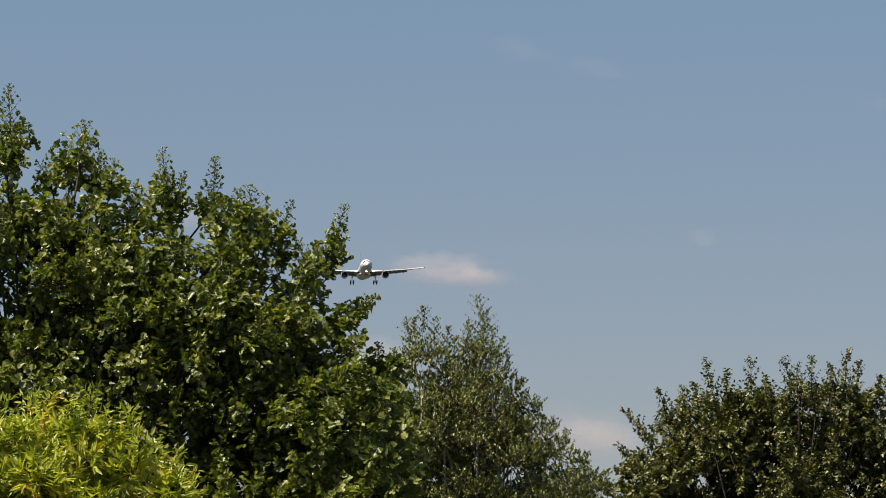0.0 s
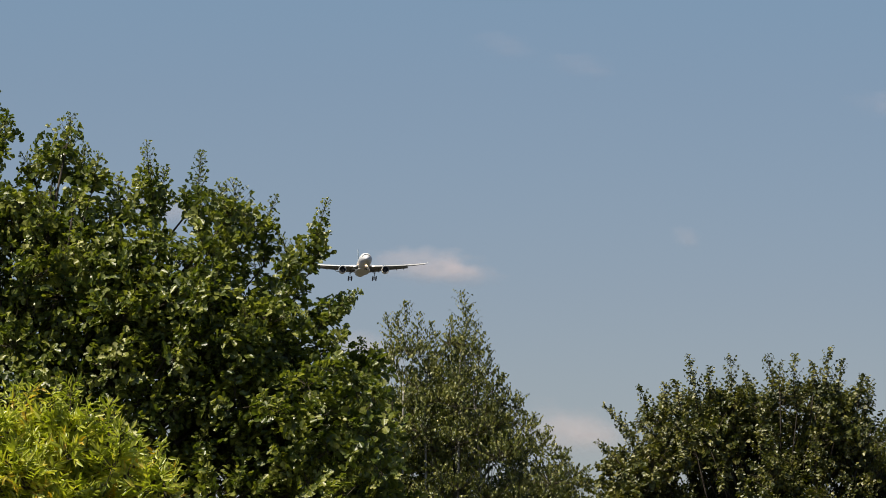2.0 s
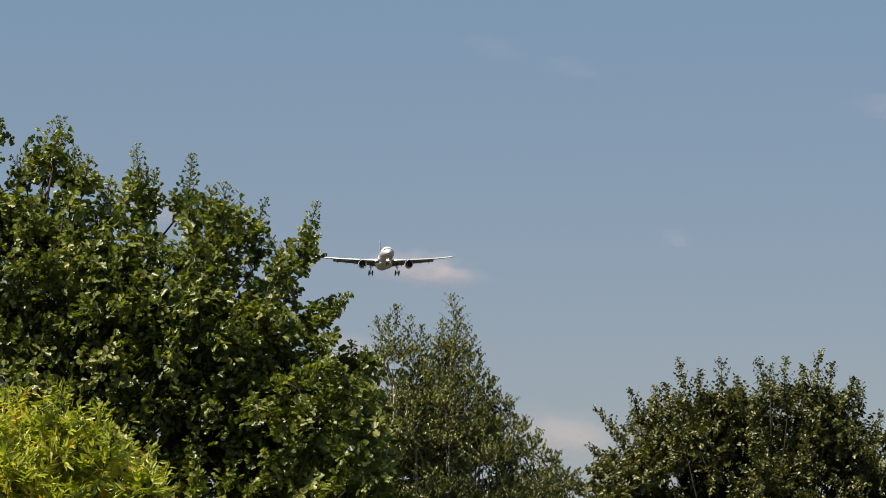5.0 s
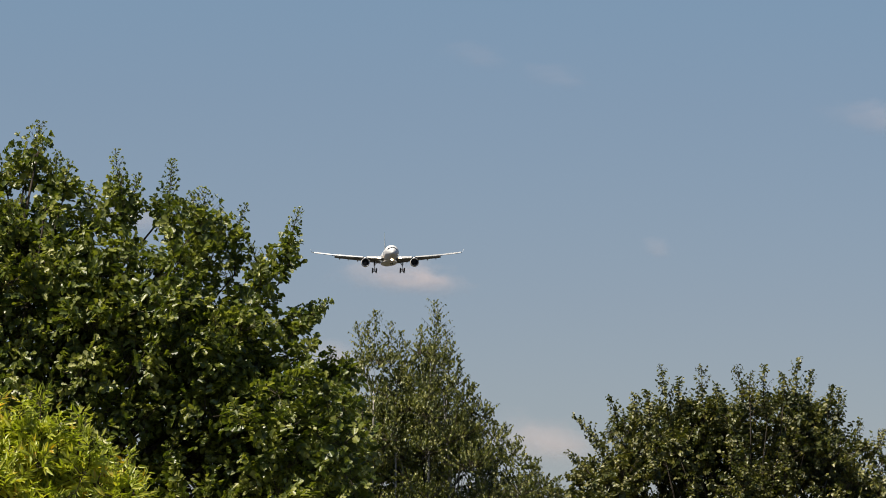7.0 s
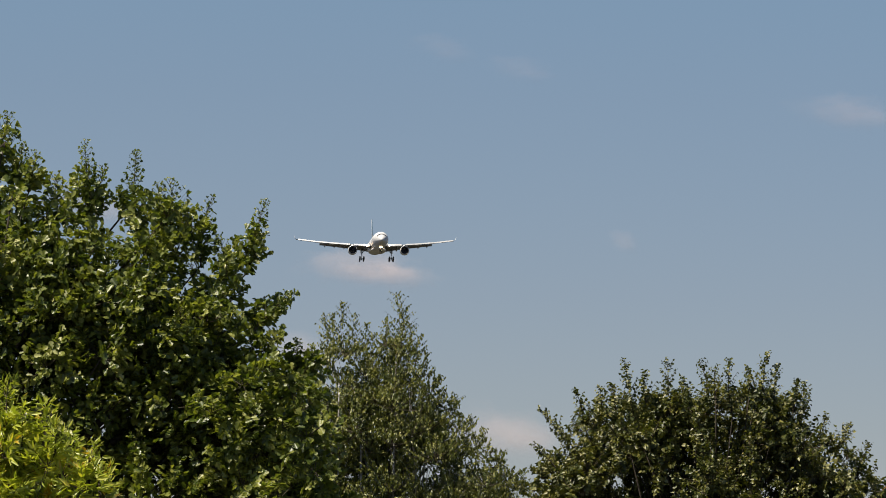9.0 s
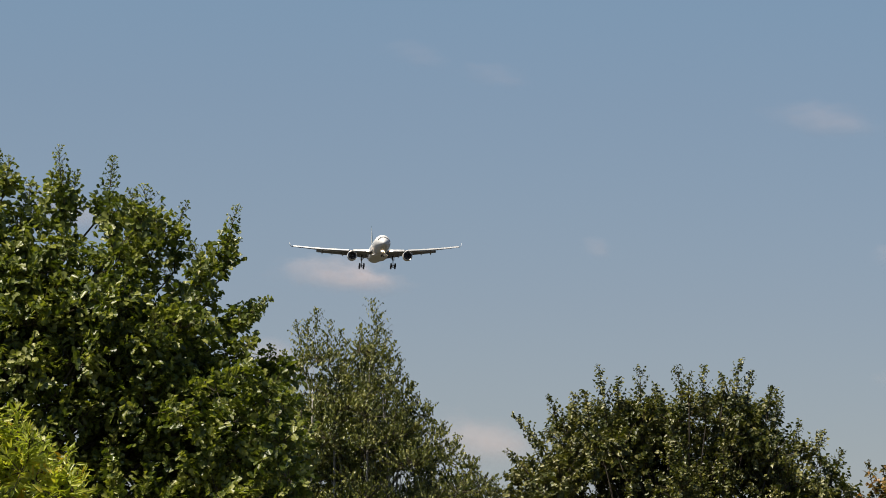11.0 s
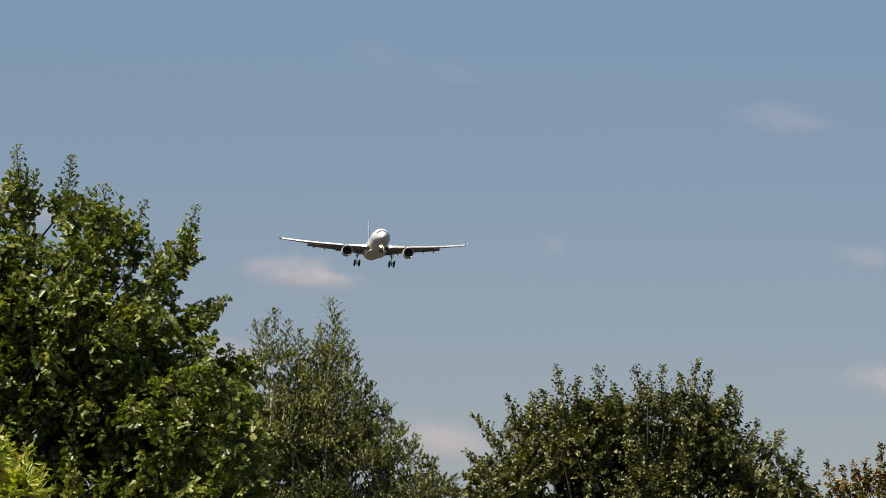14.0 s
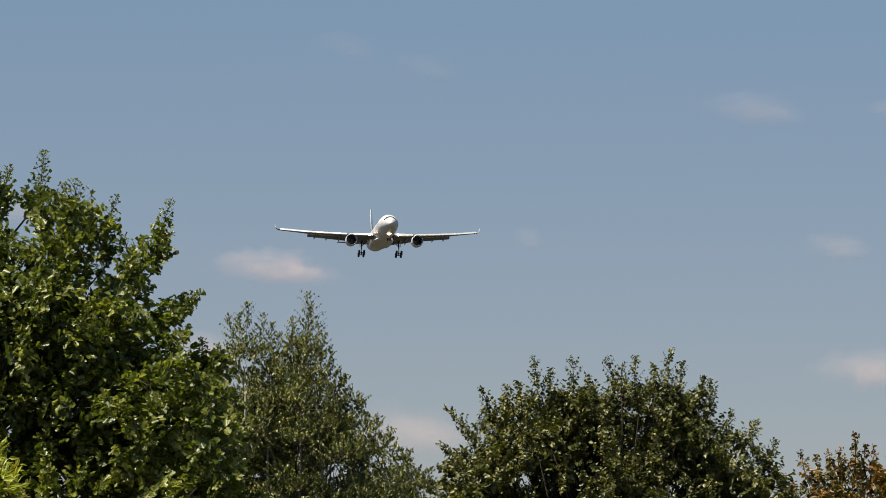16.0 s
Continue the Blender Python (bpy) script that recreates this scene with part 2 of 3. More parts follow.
def leaves_mesh(name, shape, at, along, up, size, mat, parent, label=""):
    """All blades of a crown in one mesh: places, directions, upper sides and lengths."""
    tpl, polys = leaf_template(shape)
    m, k = len(at), len(tpl)
    y = unit(along)
    x = unit(np.cross(y, up))
    z = np.cross(x, y)
    co = at[:, None, :] + size[:, None, None] * (tpl[None, :, 0:1] * x[:, None] + tpl[None, :, 1:2] * y[:, None] + tpl[None, :, 2:3] * z[:, None])
    loops = np.concatenate([np.concatenate(polys)[None] + k * np.arange(m)[:, None]], axis=1).ravel()
    sizes = np.tile([len(p) for p in polys], m)
    me = bpy.data.meshes.new(name)
    me.vertices.add(m * k)
    me.vertices.foreach_set("co", co.astype(np.float32).ravel())
    me.loops.add(len(loops))
    me.loops.foreach_set("vertex_index", loops.astype(np.int32))
    me.polygons.add(len(sizes))
    me.polygons.foreach_set("loop_start", np.concatenate([[0], np.cumsum(sizes)[:-1]]).astype(np.int32))
    me.update(calc_edges=True)
    me.materials.append(mat)
    ob = new(name, me)
    ob.parent = parent
    return tagged(ob, label, kind="stuff")


def leaf_fans(rng, start, out, length, face, per, leaf, angle, whorl, droop, loose, foot=0.2):
    """Leaves set alternately along twigs, each twig's blades lying in one fan that faces the light, with a whorl at its tip."""
    n = len(start)
    s = foot + (1 - foot) * (np.arange(per)[None] + 0.7 * rng.random((n, per))) / per
    s[:, per - whorl:] = 0.94 + 0.06 * rng.random((n, whorl))
    turn = np.radians(angle + rng.normal(0, 14, (n, per))) * np.where(np.arange(per) % 2, 1, -1)
    turn[:, per - whorl:] = np.radians(rng.uniform(-angle, angle, (n, whorl)) * 1.25)
    side = unit(np.cross(face, out))[:, None]
    at = start[:, None] + out[:, None] * (s * length[:, None])[..., None]
    along = out[:, None] * np.cos(turn)[..., None] + side * np.sin(turn)[..., None]
    along = unit(along + rng.normal(size=(n, per, 3)) * loose * 0.6 + np.array([0, 0, -droop]))
    up = unit(face[:, None] + rng.normal(size=(n, per, 3)) * loose)
    size = leaf * (0.65 + 0.5 * rng.random((n, per))) * (1.08 - 0.25 * s)
    return at.reshape(-1, 3), along.reshape(-1, 3), up.reshape(-1, 3), size.ravel()


def clump_twigs(rng, centre, radius, count, rise, spread, level):
    """Twigs of one leafy clump: they start round its middle and reach outward and up."""
    way = unit(rng.normal(size=(count, 3)) + np.array([0, -0.15, 0.4]))
    start = centre + way * (radius * (0.15 + 0.6 * rng.random(count)))[:, None] * np.array([1.0, 1.0, 0.8])
    out = unit(way + np.array([0, 0, rise]) + rng.normal(size=(count, 3)) * 0.3)
    face = unit(way * spread + np.array([0, 0, level]) + rng.normal(size=(count, 3)) * 0.6)
    return start, out, radius * (0.4 + 0.5 * rng.random(count)), face


def make_spire(rng, tree, row, y, shape, leaf, mat, blade, style, singles):
    """A leader standing out of the crown: a bent stem with rising side twigs that shorten to the tip, leaves smaller upward."""
    tip_x, tip_z, base_x, base_z, width = row
    base, top = np.array([base_x, y, base_z]), np.array([tip_x, y + rng.normal(0, 0.1), tip_z])
    tall = float(np.linalg.norm(top - base))
    bend = np.array([rng.normal(0, 0.05), rng.normal(0, 0.05), 0]) * tall
    q = np.linspace(0, 1, 6)
    line = (top - base)[None] * q[:, None] + bend[None] * np.sin(np.pi * q)[:, None]
    verts, faces = tube_data([Vector(p) for p in line], [0.011 * (1 - 0.85 * u) * style["stem"] for u in q], 5)
    count = max(5, int(tall / style["gap"]))
    s = np.sort(0.03 + 0.94 * ((np.arange(count) + rng.random(count)) / count) ** style["low"])
    azimuth = np.arange(count) * 2.4 + rng.normal(0, 0.4, count)
    radial = np.stack([np.cos(azimuth), np.sin(azimuth), np.zeros(count)], 1)
    start = np.stack([np.interp(s, q, line[:, k]) for k in range(3)], 1)
    out = unit(unit(top - base)[None] * style["climb"] + radial)
    length = style["wide"] * width * (1 - s) ** style["cone"] * (0.55 + 0.6 * rng.random(count)) + 0.035
    face = unit(radial * style["spread"] + np.array([0, -0.1, style["level"]]) + rng.normal(size=(count, 3)) * 0.4)
    bits = []
    share = 1.0 - style["taper"] * np.clip((s - 0.2) / 0.6, 0, 1)
    for k in range(count):
        per = max(5, int(style["per"] * (0.6 + 0.4 * (1 - s[k])) * style["full"]))
        bits.append(leaf_fans(rng, start[k:k + 1], out[k:k + 1], length[k:k + 1], face[k:k + 1], per, leaf * share[k],
                              style["angle"], min(style["whorl"], per - 1), style["droop"], style["loose"], 0.1))
        v, f = tube_data([Vector(start[k]), Vector(start[k] + out[k] * length[k])], [0.0032 * style["stem"], 0.0015], 3)
        n = len(verts)
        verts += v
        faces += [tuple(i + n for i in face_) for face_ in f]
    bits.append(leaf_fans(rng, line[-2:-1], unit(line[-1:] - line[-2:-1]), np.array([np.linalg.norm(line[-1] - line[-2])]), face[-1:], 5,
                          leaf * (1.05 - style["taper"]), style["angle"], 2, style["droop"], style["loose"]))
    stem = mesh_object("shoot", verts, faces, TWIG, tree)
    stem.location = base
    at, along, up, size = (np.concatenate(b) for b in zip(*bits))
    leaves_mesh("foliage", shape, at[:-singles], along[:-singles], up[:-singles], size[:-singles], mat, stem)
    for p, d, u, r in zip(at[-singles:], along[-singles:], up[-singles:], size[-singles:]):
        d, u = Vector(d), Vector(u)
        side = d.cross(u).normalized()
        ob = new("leaf", blade)
        ob.parent = stem
        ob.matrix_basis = Matrix.Translation(p) @ Matrix((side, d, side.cross(d))).transposed().to_4x4() @ Matrix.Scale(r, 4)
    SHOOTS.append((stem, Vector(base), rng.random() * 6.28, 0.8 + 0.8 * rng.random()))


def make_tree(name, base, top, spires, tufts, low, depth, shape, leaf, mat, bark, seed, trunk_radius, clump, clumps, twigs, style, singles, label, category, inner=0, stems=(), skirt=()):
    """top: the crown's profile, x and z from the foot; tufts: single clumps at its rim; low: its lower edge; clump: the size of one leafy clump;
    inner: shoots that stand on the near face of the crown; stems: bare upright stems among the leaves;
    skirt: clumps of a low bough that reaches out in front."""
    rng = np.random.default_rng(seed)
    tree = tagged(new(name), label, category)
    tree.location = base
    xs, zs = (np.array(c) for c in zip(*top))
    tall, middle, half = zs.max(), (xs[0] + xs[-1]) / 2, (xs[-1] - xs[0]) / 2
    bends = rng.normal(0, 0.08, (6, 2))
    line = [(middle * (i / 5) ** 1.5 + bends[i][0] * (i > 0), 0.2 + bends[i][1] * (i > 0), tall * 0.85 * i / 5) for i in range(6)]
    mesh_object("trunk", *tube_data(line, [trunk_radius * q for q in (1.25, 1.0, 0.75, 0.5, 0.3, 0.1)], 10), bark, tree, True)
    # clumps: a row under the profile, the rest through the crown, never too close together
    centres = []
    for x in np.arange(xs[0], xs[-1], clump * 0.55):
        r = clump * rng.uniform(0.6, 1.0)
        centres.append((x, rng.uniform(-0.45, 0.45) * depth, float(np.interp(x, xs, zs)) - r * 1.1 - leaf * 0.6, r))
    centres += [(x, rng.uniform(-0.4, 0.2) * depth, z, r) for x, z, r in tufts]
    centres += [(x, -depth * rng.uniform(0.95, 1.25), z, r) for x, z, r in skirt]
    tries = 0
    while len(centres) < clumps and tries < 9000:
        tries += 1
        x, r = rng.uniform(xs[0], xs[-1]), clump * rng.uniform(0.8, 1.3)
        roof = min(float(np.interp(x + d, xs, zs)) for d in (-0.8 * r, 0, 0.8 * r)) - r * 1.15 - leaf * 0.6
        if roof < low:
            continue
        z = low + (roof - low) * rng.random() ** 0.65
        deep = depth * math.sqrt(max(0.12, 1 - ((x - middle) / half) ** 2)) * math.sqrt(max(0.15, 1 - max(0.0, (z - low) / (tall - low)) ** 2))
        y = rng.uniform(-1, 1) * deep
        if y < 0.25 * depth and noise.noise(Vector((x, y * 0.6, z)) * style["grain"] + Vector((seed, 0, 0))) < style["void"]:
            continue
        if all((x - a) ** 2 + (y - b) ** 2 + (z - c) ** 2 > (style["space"] * (r + q)) ** 2 for a, b, c, q in centres):
            centres.append((x, y, z, r))
    bits, twig_v, twig_f = [], [], []
    for i, (x, y, z, r) in enumerate(centres):
        centre = np.array([x, y, z])
        start, out, length, face = clump_twigs(rng, centre, r, int(twigs * (r / clump) ** 2), style["rise"], style["spread"], style["level"])
        bits.append(leaf_fans(rng, start, out, length, face, style["per"], leaf, style["angle"], style["whorl"], style["droop"], style["loose"]))
        for a, o, w in list(zip(start, out, length))[::2]:
            v, f = tube_data([Vector(centre + (a - centre) * 0.3), Vector(a + o * w)], [0.006, 0.002], 3)
            n = len(twig_v)
            twig_v += v
            twig_f += [tuple(q + n for q in face_) for face_ in f]
        if i % 4 == 0 and y > -0.7 * depth:
            foot = Vector(line[min(4, max(1, int(z / tall * 3.4)))])
            path = [foot.lerp(Vector(centre), q) + Vector(rng.normal(0, 0.07, 3)) * (0 < q < 1) for q in (0, 0.25, 0.5, 0.75, 1)]
            mesh_object("limb", *tube_data(path, [trunk_radius * q for q in (0.3, 0.24, 0.17, 0.1, 0.04)], 7), bark, tree, True)
    leaves_mesh("crown", shape, *(np.concatenate(b) for b in zip(*bits)), mat, tree)
    tagged(mesh_object("twig", twig_v, twig_f, TWIG, tree), kind="stuff")
    tpl, polys = leaf_template(shape)
    blade = bpy.data.meshes.new("leaf")
    blade.from_pydata(tpl.tolist(), [], polys)
    blade.materials.append(mat)
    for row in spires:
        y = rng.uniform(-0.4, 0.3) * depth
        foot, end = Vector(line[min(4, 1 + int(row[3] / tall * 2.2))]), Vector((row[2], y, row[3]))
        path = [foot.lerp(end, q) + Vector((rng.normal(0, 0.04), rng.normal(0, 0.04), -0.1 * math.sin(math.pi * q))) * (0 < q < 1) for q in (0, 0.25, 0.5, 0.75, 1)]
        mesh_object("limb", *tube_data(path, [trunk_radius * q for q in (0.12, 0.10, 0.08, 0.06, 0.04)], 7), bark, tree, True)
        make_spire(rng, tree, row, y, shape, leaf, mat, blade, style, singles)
    for _ in range(inner):
        x = rng.uniform(xs[1], xs[-2])
        tip = float(np.interp(x, xs, zs)) - rng.uniform(0.25, 0.65 * (tall - low))
        if tip > low + 0.6:
            row = (x, tip, x + rng.normal(0, 0.06), tip - rng.uniform(0.45, 0.7), clump * 0.45)
            make_spire(rng, tree, row, -depth * rng.uniform(0.55, 0.9) * math.sqrt(max(0.1, 1 - ((x - middle) / half) ** 2)), shape, leaf, mat, blade, style, 1)
    for x0, z0, x1, z1 in stems:
        path = [Vector((x0 + (x1 - x0) * q + rng.normal(0, 0.012), -0.62 * depth * (1 - 0.3 * q), z0 + (z1 - z0) * q)) for q in (0, 0.2, 0.4, 0.6, 0.8, 1)]
        mesh_object("stem", *tube_data(path, [0.028, 0.025, 0.022, 0.019, 0.015, 0.01], 7), bark, tree, True)
    return tree


def style(per, angle, whorl, droop, loose, rise, spread, gap, climb, taper, stem=1.0, full=1.0, grain=0.9, void=-0.12, space=0.42, wide=1.25, low=1.0, level=0.75, cone=0.7):
    """How a kind of tree carries its twigs and leaves."""
    return dict(per=per, angle=angle, whorl=whorl, droop=droop, loose=loose, rise=rise, spread=spread, gap=gap, climb=climb, taper=taper,
                stem=stem, full=full, grain=grain, void=void, space=space, wide=wide, low=low, level=level, cone=cone)


OAK_TOP = [
    (-2.45, 5.81), (-1.64, 6.69), (-0.70, 7.37), (-0.02, 7.57), (0.59, 7.44), (0.79, 7.27), (1.07, 7.37),
    (1.47, 7.34), (1.95, 7.20), (2.42, 7.00), (2.66, 6.70), (2.83, 6.72), (3.23, 6.86), (3.64, 6.72),
    (3.78, 6.42), (4.18, 6.15), (4.39, 5.81), (4.52, 5.54), (4.67, 5.27), (5.06, 5.17), (5.23, 4.93),
    (5.37, 4.25), (5.54, 3.10)]
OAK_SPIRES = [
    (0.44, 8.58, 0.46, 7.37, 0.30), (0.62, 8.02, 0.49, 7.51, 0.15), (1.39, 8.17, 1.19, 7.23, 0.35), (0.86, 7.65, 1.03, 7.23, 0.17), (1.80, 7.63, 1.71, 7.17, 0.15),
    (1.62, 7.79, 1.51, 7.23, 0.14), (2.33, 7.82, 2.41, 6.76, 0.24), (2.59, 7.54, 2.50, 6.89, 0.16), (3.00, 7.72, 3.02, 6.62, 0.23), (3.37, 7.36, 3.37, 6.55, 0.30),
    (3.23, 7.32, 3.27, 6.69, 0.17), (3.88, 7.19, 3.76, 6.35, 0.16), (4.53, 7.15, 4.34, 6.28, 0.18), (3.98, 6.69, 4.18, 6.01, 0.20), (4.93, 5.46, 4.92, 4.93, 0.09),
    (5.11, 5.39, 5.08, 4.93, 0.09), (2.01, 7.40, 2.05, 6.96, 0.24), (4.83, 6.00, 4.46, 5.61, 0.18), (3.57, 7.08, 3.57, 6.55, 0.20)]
OAK_TUFTS = [
    (4.35, 6.57, 0.20), (4.22, 6.35, 0.19), (4.67, 5.88, 0.19), (2.91, 7.08, 0.18), (3.04, 7.00, 0.18), (0.59, 7.97, 0.18), (0.47, 7.57, 0.23),
    (1.40, 7.78, 0.19), (1.20, 7.51, 0.27), (1.78, 7.27, 0.18), (2.42, 7.27, 0.20), (3.37, 6.89, 0.23), (3.64, 6.79, 0.18), (4.08, 6.18, 0.23),
    (4.46, 5.64, 0.23), (4.62, 5.37, 0.23), (4.86, 5.08, 0.20), (5.13, 5.05, 0.20)]
OAK_SKIRT = [
    (4.32, 4.86, 0.24), (4.62, 5.00, 0.23), (4.88, 4.79, 0.24), (5.11, 4.64, 0.23), (4.48, 4.49, 0.26), (4.78, 4.39, 0.26), (5.08, 4.26, 0.26),
    (4.22, 4.19, 0.27), (4.55, 4.06, 0.28), (4.88, 3.93, 0.28), (5.18, 3.86, 0.26), (3.96, 4.52, 0.24), (4.35, 3.67, 0.30), (4.75, 3.53, 0.30),
    (5.15, 3.47, 0.28), (4.09, 3.86, 0.27)]
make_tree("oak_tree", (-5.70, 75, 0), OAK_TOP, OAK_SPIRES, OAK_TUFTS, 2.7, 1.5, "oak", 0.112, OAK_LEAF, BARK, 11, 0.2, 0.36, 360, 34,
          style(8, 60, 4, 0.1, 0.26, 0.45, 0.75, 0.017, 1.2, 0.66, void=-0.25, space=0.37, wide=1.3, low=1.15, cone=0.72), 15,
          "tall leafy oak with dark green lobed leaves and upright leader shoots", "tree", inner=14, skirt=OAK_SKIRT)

LINDEN_TOP = [
    (-2.29, 3.17), (-2.16, 3.91), (-2.07, 4.08), (-1.77, 4.29), (-1.61, 4.70), (-1.24, 4.86), (-1.04, 4.95),
    (-0.56, 4.99), (-0.16, 4.98), (0.18, 5.02), (0.65, 5.05), (1.00, 4.88), (1.20, 4.58), (1.55, 4.39),
    (1.75, 4.15), (2.03, 3.85), (2.24, 3.25)]
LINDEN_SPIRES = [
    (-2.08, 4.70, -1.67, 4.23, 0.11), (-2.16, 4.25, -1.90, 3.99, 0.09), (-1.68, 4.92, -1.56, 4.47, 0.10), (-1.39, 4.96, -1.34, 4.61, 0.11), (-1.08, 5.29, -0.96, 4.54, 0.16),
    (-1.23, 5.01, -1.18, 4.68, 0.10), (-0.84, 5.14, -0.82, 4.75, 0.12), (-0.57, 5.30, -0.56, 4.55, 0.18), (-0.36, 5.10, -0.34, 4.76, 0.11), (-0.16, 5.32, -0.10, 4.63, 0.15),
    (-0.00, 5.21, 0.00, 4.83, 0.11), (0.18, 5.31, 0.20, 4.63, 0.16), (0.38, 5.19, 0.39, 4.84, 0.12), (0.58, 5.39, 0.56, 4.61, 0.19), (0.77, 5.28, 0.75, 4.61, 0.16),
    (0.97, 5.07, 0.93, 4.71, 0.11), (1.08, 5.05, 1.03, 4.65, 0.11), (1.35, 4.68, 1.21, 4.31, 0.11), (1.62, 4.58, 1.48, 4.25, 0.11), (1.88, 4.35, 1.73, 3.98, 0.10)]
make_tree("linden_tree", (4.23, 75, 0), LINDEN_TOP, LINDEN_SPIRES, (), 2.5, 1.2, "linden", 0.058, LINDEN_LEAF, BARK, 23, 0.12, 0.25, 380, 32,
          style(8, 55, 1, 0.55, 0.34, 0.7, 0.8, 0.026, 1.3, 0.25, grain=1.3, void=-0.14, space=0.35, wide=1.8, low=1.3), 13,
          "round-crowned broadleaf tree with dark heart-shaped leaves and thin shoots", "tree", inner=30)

BIRCH_TOP = [
    (-1.89, 3.68), (-1.44, 5.48), (-1.24, 6.47), (-1.03, 6.79), (-0.72, 6.84), (-0.45, 6.47), (-0.13, 6.93),
    (0.19, 6.93), (0.41, 6.43), (0.68, 6.11), (0.91, 5.89), (1.09, 5.69), (1.36, 5.33), (1.72, 4.92),
    (2.03, 4.65), (2.26, 4.25), (2.43, 3.75)]
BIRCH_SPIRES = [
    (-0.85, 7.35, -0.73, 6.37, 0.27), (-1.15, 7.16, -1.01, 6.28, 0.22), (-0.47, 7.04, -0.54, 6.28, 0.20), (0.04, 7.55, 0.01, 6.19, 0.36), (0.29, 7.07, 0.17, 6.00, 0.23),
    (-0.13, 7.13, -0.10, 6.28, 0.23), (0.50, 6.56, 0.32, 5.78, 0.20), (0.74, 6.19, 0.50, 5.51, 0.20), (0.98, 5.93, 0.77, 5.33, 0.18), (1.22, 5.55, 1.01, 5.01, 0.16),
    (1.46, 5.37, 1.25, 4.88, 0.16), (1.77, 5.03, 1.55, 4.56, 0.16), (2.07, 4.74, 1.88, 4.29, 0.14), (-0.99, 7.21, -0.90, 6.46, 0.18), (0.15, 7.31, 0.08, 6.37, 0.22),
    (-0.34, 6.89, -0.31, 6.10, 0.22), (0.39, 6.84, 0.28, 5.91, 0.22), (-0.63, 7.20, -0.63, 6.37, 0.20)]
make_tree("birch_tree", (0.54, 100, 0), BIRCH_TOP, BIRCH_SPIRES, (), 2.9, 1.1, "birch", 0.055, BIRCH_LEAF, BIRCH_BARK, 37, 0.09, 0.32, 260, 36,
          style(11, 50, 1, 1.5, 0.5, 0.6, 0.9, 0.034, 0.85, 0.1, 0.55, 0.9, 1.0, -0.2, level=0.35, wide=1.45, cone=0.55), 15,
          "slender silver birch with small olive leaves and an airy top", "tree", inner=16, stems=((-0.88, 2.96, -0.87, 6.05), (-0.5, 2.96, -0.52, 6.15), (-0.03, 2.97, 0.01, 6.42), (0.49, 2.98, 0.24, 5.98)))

ELDER_TOP = [
    (-1.12, 3.22), (-0.67, 3.64), (-0.40, 3.64), (-0.13, 3.70), (0.05, 3.67), (0.18, 3.64), (0.32, 3.70),
    (0.48, 3.51), (0.51, 3.42), (0.61, 3.51), (0.71, 3.37), (0.89, 3.28), (1.05, 3.22), (1.14, 2.99),
    (1.25, 2.63)]
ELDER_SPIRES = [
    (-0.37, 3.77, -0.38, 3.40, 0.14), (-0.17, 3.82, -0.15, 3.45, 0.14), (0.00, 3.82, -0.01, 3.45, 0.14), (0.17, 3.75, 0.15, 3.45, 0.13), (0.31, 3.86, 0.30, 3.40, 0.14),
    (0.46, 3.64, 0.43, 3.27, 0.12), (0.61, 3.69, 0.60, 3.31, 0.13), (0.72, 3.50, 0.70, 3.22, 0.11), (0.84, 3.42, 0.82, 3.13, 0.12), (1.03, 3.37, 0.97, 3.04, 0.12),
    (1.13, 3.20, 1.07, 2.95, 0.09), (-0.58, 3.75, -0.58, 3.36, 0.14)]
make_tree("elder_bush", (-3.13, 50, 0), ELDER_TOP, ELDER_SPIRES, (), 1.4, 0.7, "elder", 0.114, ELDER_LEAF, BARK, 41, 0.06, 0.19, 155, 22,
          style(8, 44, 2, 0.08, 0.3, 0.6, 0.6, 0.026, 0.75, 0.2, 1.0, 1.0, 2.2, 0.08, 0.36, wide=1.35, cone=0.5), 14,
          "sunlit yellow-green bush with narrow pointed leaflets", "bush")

RUSSET_TOP = [
    (-1.15, 3.40), (-0.92, 4.09), (-0.77, 4.29), (-0.46, 4.40), (-0.13, 4.52), (0.19, 4.45), (0.57, 4.38),
    (1.19, 4.19), (1.66, 3.43)]
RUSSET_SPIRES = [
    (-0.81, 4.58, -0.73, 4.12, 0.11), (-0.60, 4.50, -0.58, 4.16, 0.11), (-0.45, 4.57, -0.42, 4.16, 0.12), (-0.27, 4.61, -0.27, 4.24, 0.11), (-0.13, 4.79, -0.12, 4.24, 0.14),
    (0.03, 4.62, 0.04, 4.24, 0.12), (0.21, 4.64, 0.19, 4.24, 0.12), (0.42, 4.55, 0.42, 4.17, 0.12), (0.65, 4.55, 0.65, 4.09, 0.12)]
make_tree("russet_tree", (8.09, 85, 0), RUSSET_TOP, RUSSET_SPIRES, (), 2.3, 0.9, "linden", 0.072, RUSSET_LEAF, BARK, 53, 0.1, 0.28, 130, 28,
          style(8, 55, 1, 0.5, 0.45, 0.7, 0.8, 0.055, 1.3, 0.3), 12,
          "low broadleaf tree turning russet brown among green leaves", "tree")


# ---- aircraft: nose towards -y, length 62.6 m, span 60 m ----
PROFILE = [(0.0, 0.06, -0.62), (0.25, 0.5, -0.58), (0.8, 0.92, -0.48), (1.8, 1.42, -0.32), (3.2, 1.95, -0.15), (5.0, 2.42, -0.04),
           (7.0, 2.72, 0.0), (9.5, 2.82, 0.0), (24.0, 2.82, 0.0), (41.0, 2.82, 0.0), (46.0, 2.6, 0.2), (51.0, 2.1, 0.6),
           (56.0, 1.4, 1.05), (60.0, 0.75, 1.4), (62.6, 0.22, 1.6)]


